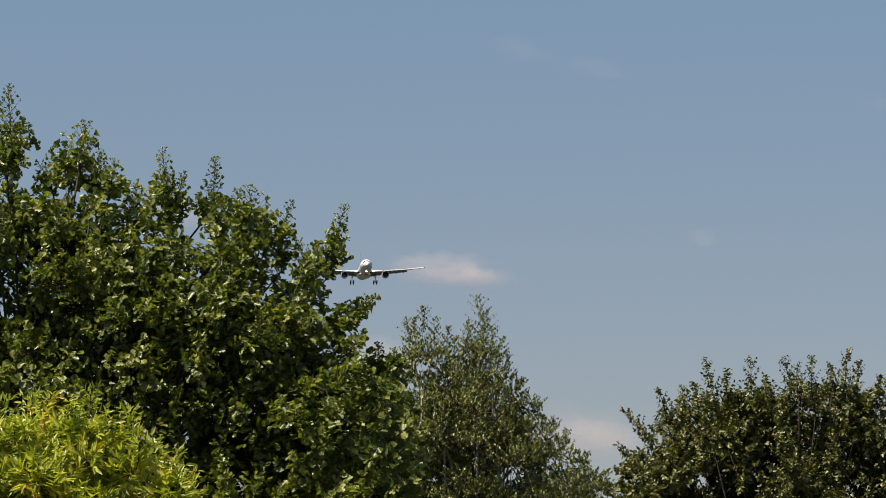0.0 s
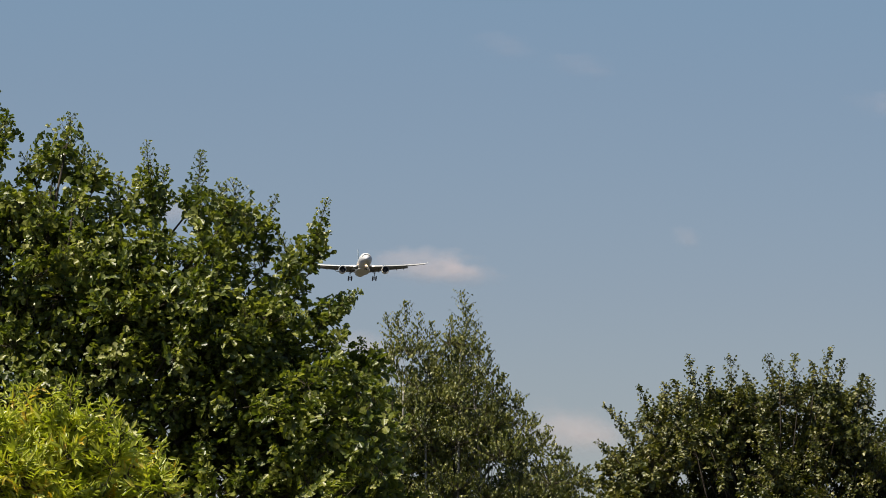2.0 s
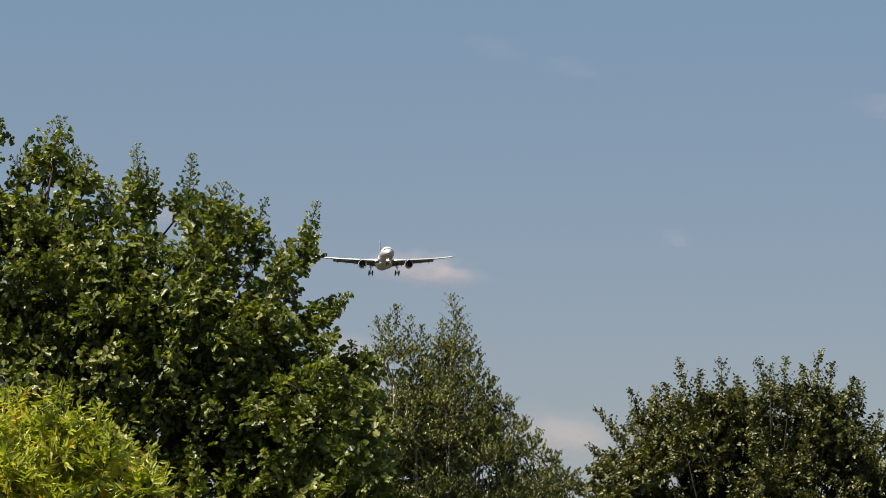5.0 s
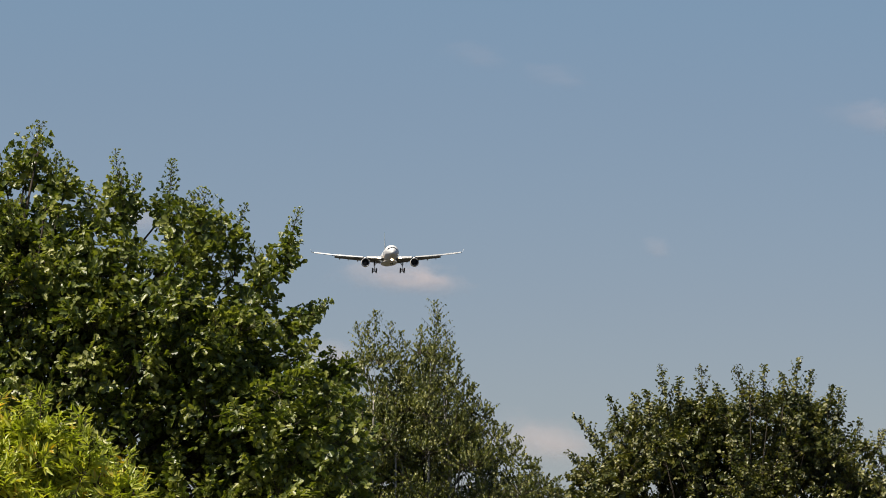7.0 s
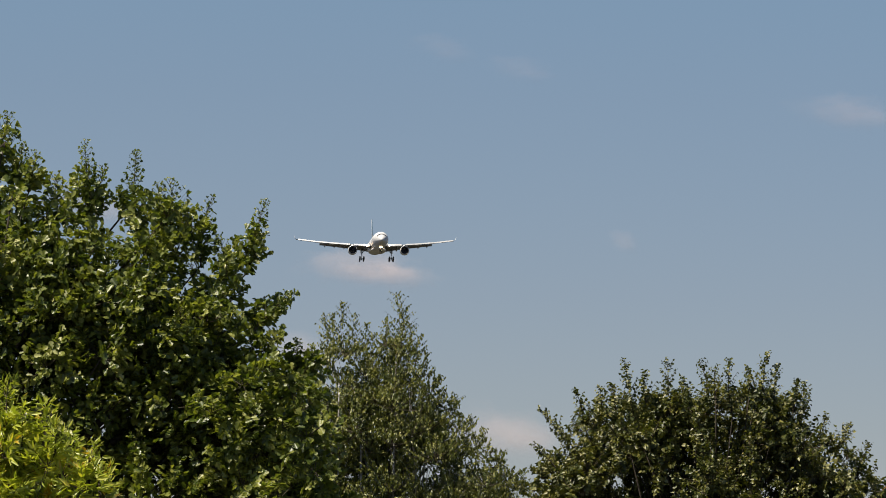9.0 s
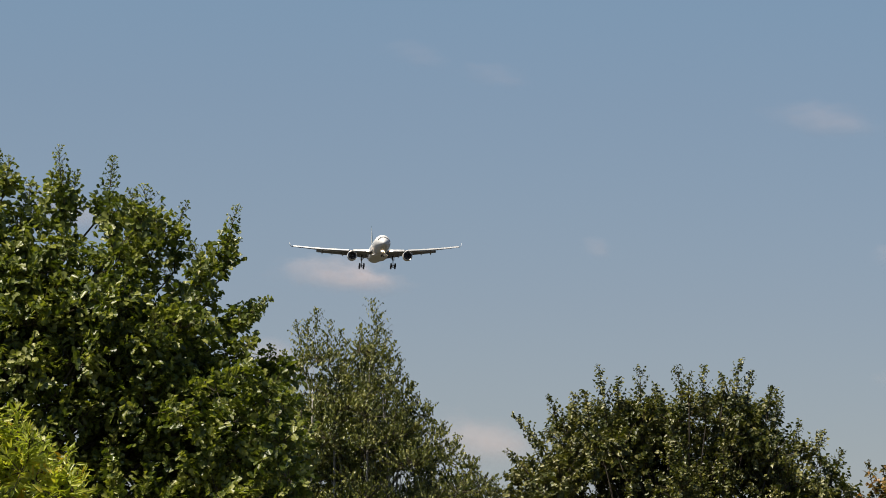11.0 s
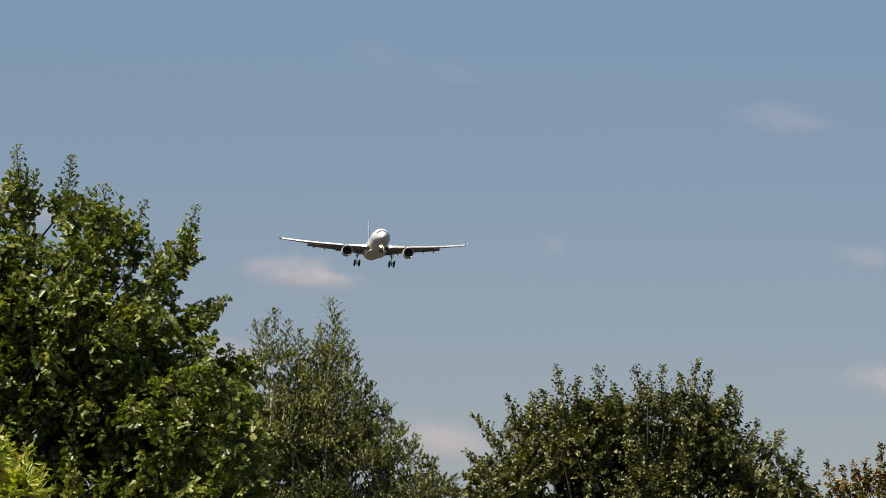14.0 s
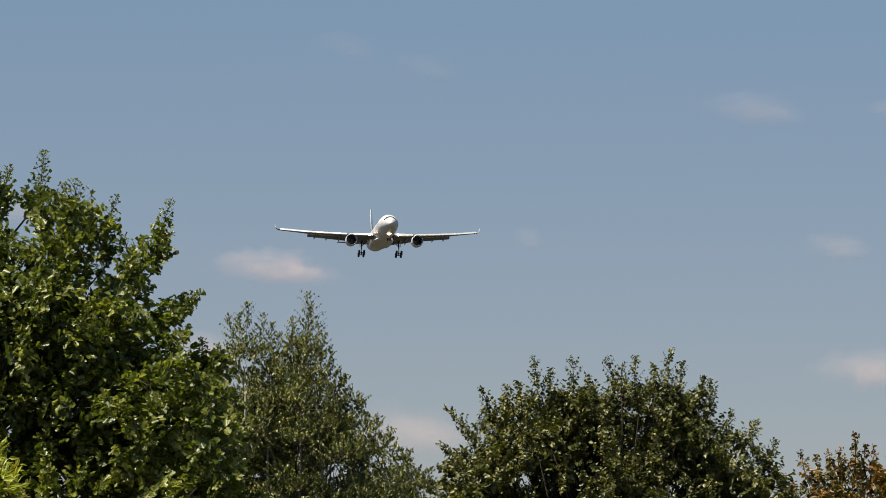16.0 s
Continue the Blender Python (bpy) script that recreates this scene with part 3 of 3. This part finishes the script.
def hull(y, angle, out=0.0):
    """A point of the fuselage skin; angle 0 is up, positive to +x."""
    ys, rs, zs = zip(*PROFILE)
    r, z = float(np.interp(y, ys, rs)) + out, float(np.interp(y, ys, zs))
    return Vector((r * math.sin(angle), y, z + r * math.cos(angle)))


def hull_patch(y0, y1, a0, a1, out=0.03, n=3):
    """A panel lying on the skin, with thickness."""
    bm = bmesh.new()
    grid = [[bm.verts.new(hull(y0 + (y1 - y0) * i / n, a0 + (a1 - a0) * j / n, out)) for j in range(n + 1)] for i in range(n + 1)]
    for i in range(n):
        for j in range(n):
            bm.faces.new((grid[i][j], grid[i + 1][j], grid[i + 1][j + 1], grid[i][j + 1]))
    return bm


def airfoil(x, le_y, chord, z, thick, twist=0.0, n=9):
    """A wing section in the plane x: upper side from the leading edge back, then the lower side forward."""
    top, low = [], []
    for i in range(n):
        s = (1 - math.cos(math.pi * i / (n - 1))) / 2
        t = thick * chord * 2.6 * (0.2969 * math.sqrt(s) - 0.126 * s - 0.3516 * s * s + 0.2843 * s ** 3 - 0.1015 * s ** 4)
        camber = 0.02 * chord * math.sin(math.pi * s)
        y, drop = le_y + chord * s, math.tan(twist) * chord * (s - 0.3)
        top.append(Vector((x, y, z + camber + t - drop)))
        low.append(Vector((x, y, z + camber - t * 0.8 - drop)))
    return top + low[-2:0:-1]


WING = [(2.0, 19.6, 12.0, -1.35, 0.15), (5.6, 22.2, 9.6, -0.95, 0.13), (9.6, 24.9, 7.2, -0.45, 0.12), (20.0, 31.4, 4.6, 0.82, 0.11), (28.6, 36.8, 2.6, 2.3, 0.10)]


def wing_at(x):
    xs = [w[0] for w in WING]
    return [float(np.interp(abs(x), xs, [w[k] for w in WING])) for k in range(5)]


def make_wheel(parent, centre, radius, width):
    bm = bmesh.new()
    rings = []
    for dx, r in ((-0.5, 0.72), (-0.5, 0.9), (-0.32, 1.0), (0.32, 1.0), (0.5, 0.9), (0.5, 0.72)):
        rings.append([Vector((centre[0] + dx * width, centre[1] + radius * r * math.cos(a), centre[2] + radius * r * math.sin(a)))
                      for a in [2 * math.pi * i / 18 for i in range(18)]])
    wheel = part("wheel", loft(bm, rings), RUBBER, parent)
    bm = bmesh.new()
    rod(bm, (centre[0] - width * 0.53, centre[1], centre[2]), (centre[0] + width * 0.53, centre[1], centre[2]), radius * 0.5, n=14)
    part("rim", bm, GEAR_METAL, wheel, "grey metal wheel rim", False)


def make_main_gear(plane, side):
    x, y = 5.34 * side, 31.2
    bm = bmesh.new()
    rod(bm, (x * 0.97, y, -1.2), (x, y, -3.2), 0.24)
    gear = part("main_landing_gear", bm, GEAR_METAL, plane, "lowered main landing gear with four wheels")
    bm = bmesh.new()
    rod(bm, (x, y, -3.1), (x, y, -5.1), 0.16)
    part("oleo_strut", bm, BARE_METAL, gear)
    bm = bmesh.new()
    rod(bm, (x, y, -3.0), (x - side * 2.0, y - 0.2, -1.3), 0.11)
    part("side_brace", bm, GEAR_METAL, gear)
    bm = bmesh.new()
    rod(bm, (x, y - 1.0, -4.9), (x, y + 1.0, -5.34), 0.17)
    part("bogie_beam", bm, DARK_METAL, gear)
    for dy, dz in ((-1.0, -4.9), (1.0, -5.34)):
        bm = bmesh.new()
        rod(bm, (x - 0.75, y + dy, dz), (x + 0.75, y + dy, dz), 0.1)
        part("axle", bm, DARK_METAL, gear)
        for dx in (-0.7, 0.7):
            make_wheel(gear, (x + dx, y + dy, dz), 0.70, 0.5)
    bm = bmesh.new()
    loft(bm, [[(x + side * 0.45, y - 0.9, -1.4), (x + side * 0.5, y - 0.9, -1.4), (x + side * 0.5, y + 0.9, -1.4), (x + side * 0.45, y + 0.9, -1.4)],
              [(x + side * 0.40, y - 0.6, -3.1), (x + side * 0.45, y - 0.6, -3.1), (x + side * 0.45, y + 0.6, -3.1), (x + side * 0.40, y + 0.6, -3.1)]])
    part("gear_door", bm, WHITE_PAINT, gear, smooth=False)


def make_nose_gear(plane):
    bm = bmesh.new()
    rod(bm, (0, 6.9, -2.4), (0, 6.7, -4.3), 0.13)
    gear = part("nose_landing_gear", bm, GEAR_METAL, plane, "lowered nose landing gear with twin wheels")
    bm = bmesh.new()
    rod(bm, (-0.45, 6.7, -4.25), (0.45, 6.7, -4.25), 0.09)
    part("axle", bm, DARK_METAL, gear)
    for dx in (-0.36, 0.36):
        make_wheel(gear, (dx, 6.7, -4.25), 0.53, 0.34)
    for s in (-1, 1):
        bm = bmesh.new()
        loft(bm, [[(s * 0.55, 5.6, -2.55), (s * 0.6, 5.6, -2.55), (s * 0.6, 7.6, -2.6), (s * 0.55, 7.6, -2.6)],
                  [(s * 0.75, 5.7, -3.4), (s * 0.8, 5.7, -3.4), (s * 0.8, 7.5, -3.4), (s * 0.75, 7.5, -3.4)]])
        part("gear_door", bm, WHITE_PAINT, gear, smooth=False)
    return gear


def make_lamp(parent, centre, radius):
    bm = bmesh.new()
    x, y, z = centre
    loft(bm, [circle((x, y + 0.25, z), radius * 0.5, (0, 1, 0), 12), circle((x, y, z), radius, (0, 1, 0), 12), circle((x, y - 0.06, z), radius * 0.7, (0, 1, 0), 12)])
    part("landing_light", bm, LAMP_GLOW, parent, "lit warm white landing light")


def make_engine(plane, side):
    cx, cy, cz = 9.37 * side, 17.8, -2.92
    stations = [(0.0, 1.38), (-0.12, 1.46), (0.1, 1.54), (0.9, 1.66), (2.4, 1.68), (4.0, 1.52), (5.4, 1.25)]
    inner = [(5.4, 1.22), (3.6, 1.38), (1.2, 1.32), (0.4, 1.34), (0.0, 1.42)]
    bm = bmesh.new()
    loft(bm, [circle((cx, cy + y, cz), r, (0, 1, 0), 28) for y, r in stations[2:] + inner[:4]], False)
    engine = part("engine", bm, WHITE_PAINT, plane, "white turbofan nacelle with dark intake")
    bm = bmesh.new()
    loft(bm, [circle((cx, cy + y, cz), r, (0, 1, 0), 28) for y, r in ((0.4, 1.335), (0.05, 1.40), (-0.12, 1.46), (-0.05, 1.51), (0.12, 1.545))], False)
    part("intake_lip", bm, BARE_METAL, engine, "polished metal intake lip")
    bm = bmesh.new()
    loft(bm, [circle((cx, cy + 1.25, cz), 1.31, (0, 1, 0), 28), circle((cx, cy + 1.35, cz), 1.31, (0, 1, 0), 28)])
    part("fan_casing", bm, DARK_METAL, engine, smooth=False)
    for k in range(20):
        a = 2 * math.pi * k / 20
        u, w = Vector((math.cos(a), 0, math.sin(a))), Vector((-math.sin(a), 0, math.cos(a)))
        c = Vector((cx, cy + 1.05, cz))
        bm = bmesh.new()
        ring = [[c + u * r + w * s * 0.17 * q + Vector((0, s * 0.1 + t, 0)) for s, t in ((-1, 0), (1, 0), (1, 0.03), (-1, 0.03))] for r, q in ((0.38, 0.5), (0.85, 0.9), (1.28, 1.1))]
        part("fan_blade", loft(bm, ring), DARK_METAL, engine, smooth=False)
    bm = bmesh.new()
    loft(bm, [circle((cx, cy + y, cz), r, (0, 1, 0), 16) for y, r in ((0.35, 0.03), (0.55, 0.2), (0.85, 0.34), (1.2, 0.42))])
    part("spinner", bm, DARK_METAL, engine)
    bm = bmesh.new()
    loft(bm, [circle((cx, cy + y, cz), r, (0, 1, 0), 20) for y, r in ((4.6, 1.0), (5.6, 0.85), (6.8, 0.5), (7.4, 0.12))])
    part("exhaust_cone", bm, DARK_METAL, engine)
    bm = bmesh.new()
    rings = []
    for y, z0, z1, w in ((1.0, 1.6, 1.75, 0.1), (3.0, 1.5, 2.15, 0.28), (6.5, 1.0, 2.3, 0.3), (9.5, 1.3, 2.2, 0.2), (11.5, 1.9, 2.1, 0.06)):
        rings.append([(cx - w, cy + y, cz + z0), (cx + w, cy + y, cz + z0), (cx + w, cy + y, cz + z1), (cx - w, cy + y, cz + z1)])
    part("pylon", loft(bm, rings), WHITE_PAINT, engine)


def make_wing(plane, side):
    bm = bmesh.new()
    wing = part("wing", loft(bm, [airfoil(x * side, y, c * 0.86, z, t) for x, y, c, z, t in WING]), GREY_PAINT, plane, "swept grey wing seen from below")
    for x0, x1 in ((3.2, 8.6), (10.1, 15.9), (15.95, 21.9), (21.95, 28.2)):
        bm = bmesh.new()
        rings = []
        for x in (x0, x1):
            _, y, c, z, t = wing_at(x)
            r = 0.16 + 0.02 * c
            rings.append([(x * side, y - 0.40, z - 0.30), (x * side, y - 0.52, z - 0.14), (x * side, y - 0.12, z + 0.30), (x * side, y + 0.1 * c, z + t * c * 0.42 + 0.05),
                          (x * side, y + 0.1 * c, z + t * c * 0.30), (x * side, y + 0.02, z - 0.05)])
        part("slat", loft(bm, rings), WHITE_PAINT, wing, "white leading-edge slat, extended", False)
    for x0, x1 in ((3.0, 9.0), (9.4, 20.4)):
        bm = bmesh.new()
        rings = []
        for x in (x0, x1):
            _, y, c, z, t = wing_at(x)
            fc = 0.20 * c + 0.35
            rings.append(airfoil(x * side, y + c * 0.83, fc, z - 0.24, 0.12, radians(27), 6))
        part("flap", loft(bm, rings), GREY_PAINT, wing, "extended grey trailing-edge flap")
    for x in (7.2, 11.7, 15.2, 18.5):
        _, y, c, z, t = wing_at(x)
        bm = bmesh.new()
        rings = []
        for s, r, dz in ((0.42, 0.05, -0.35), (0.55, 0.20, -0.5), (0.75, 0.26, -0.7), (0.98, 0.20, -1.05), (1.15, 0.05, -1.4)):
            rings.append(circle((x * side, y + c * s, z + dz * (0.6 + 0.05 * c)), r, (0, 1, -0.3), 10, 1.3))
        part("flap_track_fairing", loft(bm, rings), GREY_PAINT, wing)
    bm = bmesh.new()
    rings = []
    for k, (dx, dz, dy, c) in enumerate(((0, 0, 0, 2.24), (0.3, 0.18, 0.35, 1.9), (0.6, 0.65, 1.0, 1.45), (0.85, 1.45, 1.9, 0.75))):
        base = airfoil(0, 0, c, 0, 0.09)
        rings.append([Vector(((28.6 + dx) * side + p.z * side * -min(1, k * 0.5), 36.8 + dy + p.y, 2.3 + dz + p.z * (1 - min(1, k * 0.45)))) for p in base])
    part("winglet", loft(bm, rings), WHITE_PAINT, wing, "upturned white winglet")
    make_lamp(wing, (4.1 * side, 20.3, -1.05), 0.3)


def make_airliner():
    plane = tagged(new("airliner"), "white twin-engine wide-body airliner on approach, landing gear down, lights on", "aircraft")
    bm = bmesh.new()
    ys = sorted({p[0] for p in PROFILE} | {0.1, 0.5, 1.3, 2.5, 4.0, 43.5, 48.5, 53.5})
    loft(bm, [[hull(y, 2 * math.pi * k / 36) for k in range(36)] for y in ys])
    body = part("fuselage", bm, WHITE_PAINT, plane, "white painted fuselage")
    for k in (-3, -2, -1, 0, 1, 2):
        a0 = radians(24 * k + 0.8) * 0.9
        a1 = radians(24 * k + 23.2) * 0.9
        outer = k in (-3, 2)
        part("cockpit_window", hull_patch(2.3 if not outer else 2.6, 3.05 if not outer else 3.25, a0, a1), DARK_GLASS, body, "dark cockpit window")
    for side in (1, -1):
        y = 9.0
        first = None
        while y < 41:
            if not (17.4 < y < 18.6 or 37.0 < y < 38.4):
                a0, a1 = side * radians(79), side * radians(86)
                if first is None:
                    first = part("cabin_window", hull_patch(y, y + 0.26, a0, a1, 0.015, 1), DARK_GLASS, body, smooth=False)
                    y_first = y
                else:
                    ob = new("cabin_window", first.data)
                    ob.parent = body
                    ob.location = (0, y - y_first, 0)
            y += 0.80
    bm = bmesh.new()
    rings = []
    for y, w, d in ((17.5, 0.6, 0.15), (19.5, 2.5, 0.5), (22.5, 2.95, 0.6), (30.0, 3.0, 0.7), (35.0, 2.7, 0.55), (39.0, 1.6, 0.3), (41.0, 0.5, 0.1)):
        rings.append([Vector((w * math.sin(a), y, -2.35 - d * 0.4 + (0.9 if math.cos(a) > 0 else d) * math.cos(a) * 0.9)) for a in [2 * math.pi * i / 20 for i in range(20)]])
    part("belly_fairing", loft(bm, rings), WHITE_PAINT, body)
    for side in (1, -1):
        make_wing(plane, side)
        make_engine(plane, side)
        make_main_gear(plane, side)
        bm = bmesh.new()
        tail = [(0.9, 52.5, 5.6, 1.2, 0.1), (9.7, 58.6, 2.1, 2.0, 0.09)]
        part("tailplane", loft(bm, [airfoil(x * side, y, c, z, t) for x, y, c, z, t in tail]), GREY_PAINT, plane, "swept grey tailplane")
    fin = ((1.9, 48.2, 9.0), (6.5, 53.0, 6.4), (11.74, 57.4, 3.6))
    for name, front, back, mat, label in (("tail_fin", 0.0, 0.36, FIN_BLUE, "upright tail fin, blue-grey at the front"), ("rudder", 0.365, 1.0, WHITE_PAINT, "white rudder on the fin")):
        bm = bmesh.new()
        rings = []
        for z, y, c in fin:
            section = [(front + (back - front) * q) for q in (0, 0.06, 0.2, 0.5, 0.8, 1.0)]
            half = [0.09 * c * 1.3 * (0.2969 * math.sqrt(q) - 0.126 * q - 0.3516 * q * q + 0.2843 * q ** 3 - 0.1015 * q ** 4) * 2 for q in section]
            rings.append([Vector((h + 0.004, y + q * c, z)) for q, h in zip(section, half)] + [Vector((-h - 0.004, y + q * c, z)) for q, h in zip(section[::-1], half[::-1])])
        part(name, loft(bm, rings), mat, plane, label)
    gear = make_nose_gear(plane)
    for dx in (-0.22, 0.22):
        make_lamp(gear, (dx, 6.45, -2.9), 0.15)
    return plane


airliner = make_airliner()


# ---- thin clouds, far off ----
def make_cloud(i, x, z, half_x, half_z, density):
    cloud = tagged(new("cloud"), "thin pinkish white fair-weather cloud wisp", "cloud", "thin clouds in the sky", kind="stuff")
    cloud.location = (x, 4500, z)
    for k in range(3):
        verts, faces, n, rings = [(0, 0, 0.12)], [], 32, 4
        for r in range(1, rings + 1):
            for a in range(n):
                u = r / rings
                verts.append((u * math.cos(2 * math.pi * a / n), u * math.sin(2 * math.pi * a / n), 0.12 * (1 - u * u)))
        for a in range(n):
            faces.append((0, 1 + a, 1 + (a + 1) % n))
            for r in range(rings - 1):
                p, q = 1 + r * n, 1 + (r + 1) * n
                faces.append((p + a, q + a, q + (a + 1) % n, p + (a + 1) % n))
        ob = mesh_object("wisp", verts, faces, cloud_material(i * 3 + k + 1, density * 0.5, half_x / half_z), cloud)
        size = (1.0, 0.86, 0.74)[k]
        ob.matrix_basis = pose((k - 1) * half_x * 0.22, (k - 1) * 30, -(k - 1) * half_z * 0.12, 74, 0, 0) @ Matrix.Diagonal((half_x * size, half_z * size * 1.05, 40, 1))


CLOUDS = [
    (9, 276, 64, 19, 0.48),
    (108, 158, 66, 28, 0.36),
    (-40, 213, 38, 26, 0.40),
    (57, 437, 34, 13, 0.06),
    (114, 423, 36, 12, 0.075),
    (352, 395, 62, 17, 0.15),
    (188, 300, 16, 11, 0.11),
    (437, 207, 54, 22, 0.42),
    (413, 296, 36, 14, 0.18),
    (454, 395, 32, 14, 0.16),
    (-193, 319, 48, 20, 0.25)]
for i, row in enumerate(CLOUDS):
    make_cloud(i, *row)


# ---- insects that dart past near the camera ----
def make_insect():
    fly = tagged(new("flying_insect"), "small dark winged insect darting past", "insect", "insects in flight")
    bm = bmesh.new()
    loft(bm, [circle((x, 0, z), r, (1, 0, 0), 8) for x, r, z in ((-0.005, 0.0004, -0.0008), (-0.003, 0.0015, -0.0004), (0, 0.0018, 0), (0.002, 0.0011, 0.0002), (0.0035, 0.0013, 0.0002), (0.0045, 0.0005, 0))])
    part("body", bm, INSECT_BODY, fly)
    for s in (1, -1):
        bm = bmesh.new()
        loft(bm, [[(0.001 - 0.0005 * i, s * y, 0.001 + z), (0.0022 - 0.001 * i, s * y, 0.001 + z), (0.0022 - 0.001 * i, s * y, 0.0012 + z), (0.001 - 0.0018 * i, s * y, 0.0012 + z)]
                  for i, (y, z) in enumerate(((0.001, 0.0), (0.003, 0.001), (0.0055, 0.0018)))])
        part("wing", bm, INSECT_BODY, fly, smooth=False)
    fly.scale = (0.65, 0.65, 0.65)
    return fly


insect_a = make_insect()
insect_b = copy_thing(insect_a, pose(0, 0, 0))
insect_c = copy_thing(insect_a, pose(0, 0, 0))
FLIGHT_A = ((-36.266, 12.000, 10.134), (10.174, 12.000, 0.906))
FLIGHT_B = ((-30.903, 12.000, 4.402), (8.472, 12.000, 2.251))
FLIGHT_C = ((-49.627, 12.000, 15.093), (3.493, 12.000, 2.095))


# ---- what moves ----
def motions():
    approach = [
        (0, -34.48, 2845.2, 181.57, 3.00, 3.71, -0.55),
        (1, -29.80, 2776.8, 177.37, 3.63, 3.95, 0.25),
        (2, -25.55, 2708.4, 173.50, 4.42, 4.18, -0.53),
        (3, -20.69, 2640.0, 169.97, 3.72, 4.10, 0.26),
        (6, -6.41, 2434.8, 161.27, 2.54, 3.21, -0.86),
        (7, -1.56, 2366.4, 157.91, 0.82, 3.03, -0.97),
        (8, 2.84, 2298.1, 154.24, 1.33, 3.07, -0.94),
        (9, 6.80, 2229.7, 150.84, 1.12, 3.40, -0.65),
        (11.5, 17.54, 2058.7, 140.52, 3.09, 3.66, -1.32),
        (12, 19.17, 2024.5, 138.17, 3.22, 3.56, -2.16),
        (12.5, 21.45, 1990.3, 136.78, 4.48, 3.50, -2.65),
        (13, 22.89, 1956.1, 134.82, 4.48, 3.52, -2.60),
        (13.5, 24.80, 1921.9, 133.04, 3.99, 3.67, -1.01),
        (14, 26.38, 1887.7, 130.99, 3.12, 3.80, 0.91),
        (14.5, 28.11, 1853.5, 129.07, 2.95, 4.03, 1.57),
        (15, 29.99, 1819.4, 127.27, 3.48, 4.33, 1.51),
        (15.5, 32.01, 1785.2, 125.56, 3.90, 4.58, 0.96),
        (16, 34.29, 1751.0, 123.66, 4.12, 4.64, 0.11)]  # seconds, place, nose-up, heading, bank
    flight = []
    for t, x, y, z, up, heading, bank in approach:
        flight.append((t, pose(x, y, z, 0, 0, heading) @ pose(0, 0, 0, -up) @ pose(0, 0, 0, 0, bank)))
    walk(airliner, flight)
    # the leaders nod a little in a light wind
    for stem, foot, phase, sway in SHOOTS:
        rows = []
        for k in range(21):
            t = 0.8 * k
            nod = sway * (math.sin(2.1 * t + phase) + 0.5 * math.sin(3.7 * t + 2 * phase))
            rows.append((t, pose(*foot, 0.6 * nod, nod, 0)))
        walk(stem, rows)
    for fly, (a, b) in ((insect_a, FLIGHT_A), (insect_b, FLIGHT_B), (insect_c, FLIGHT_C)):
        walk(fly, [(0.0, pose(*a)), (16.0, pose(*b))])


motions()
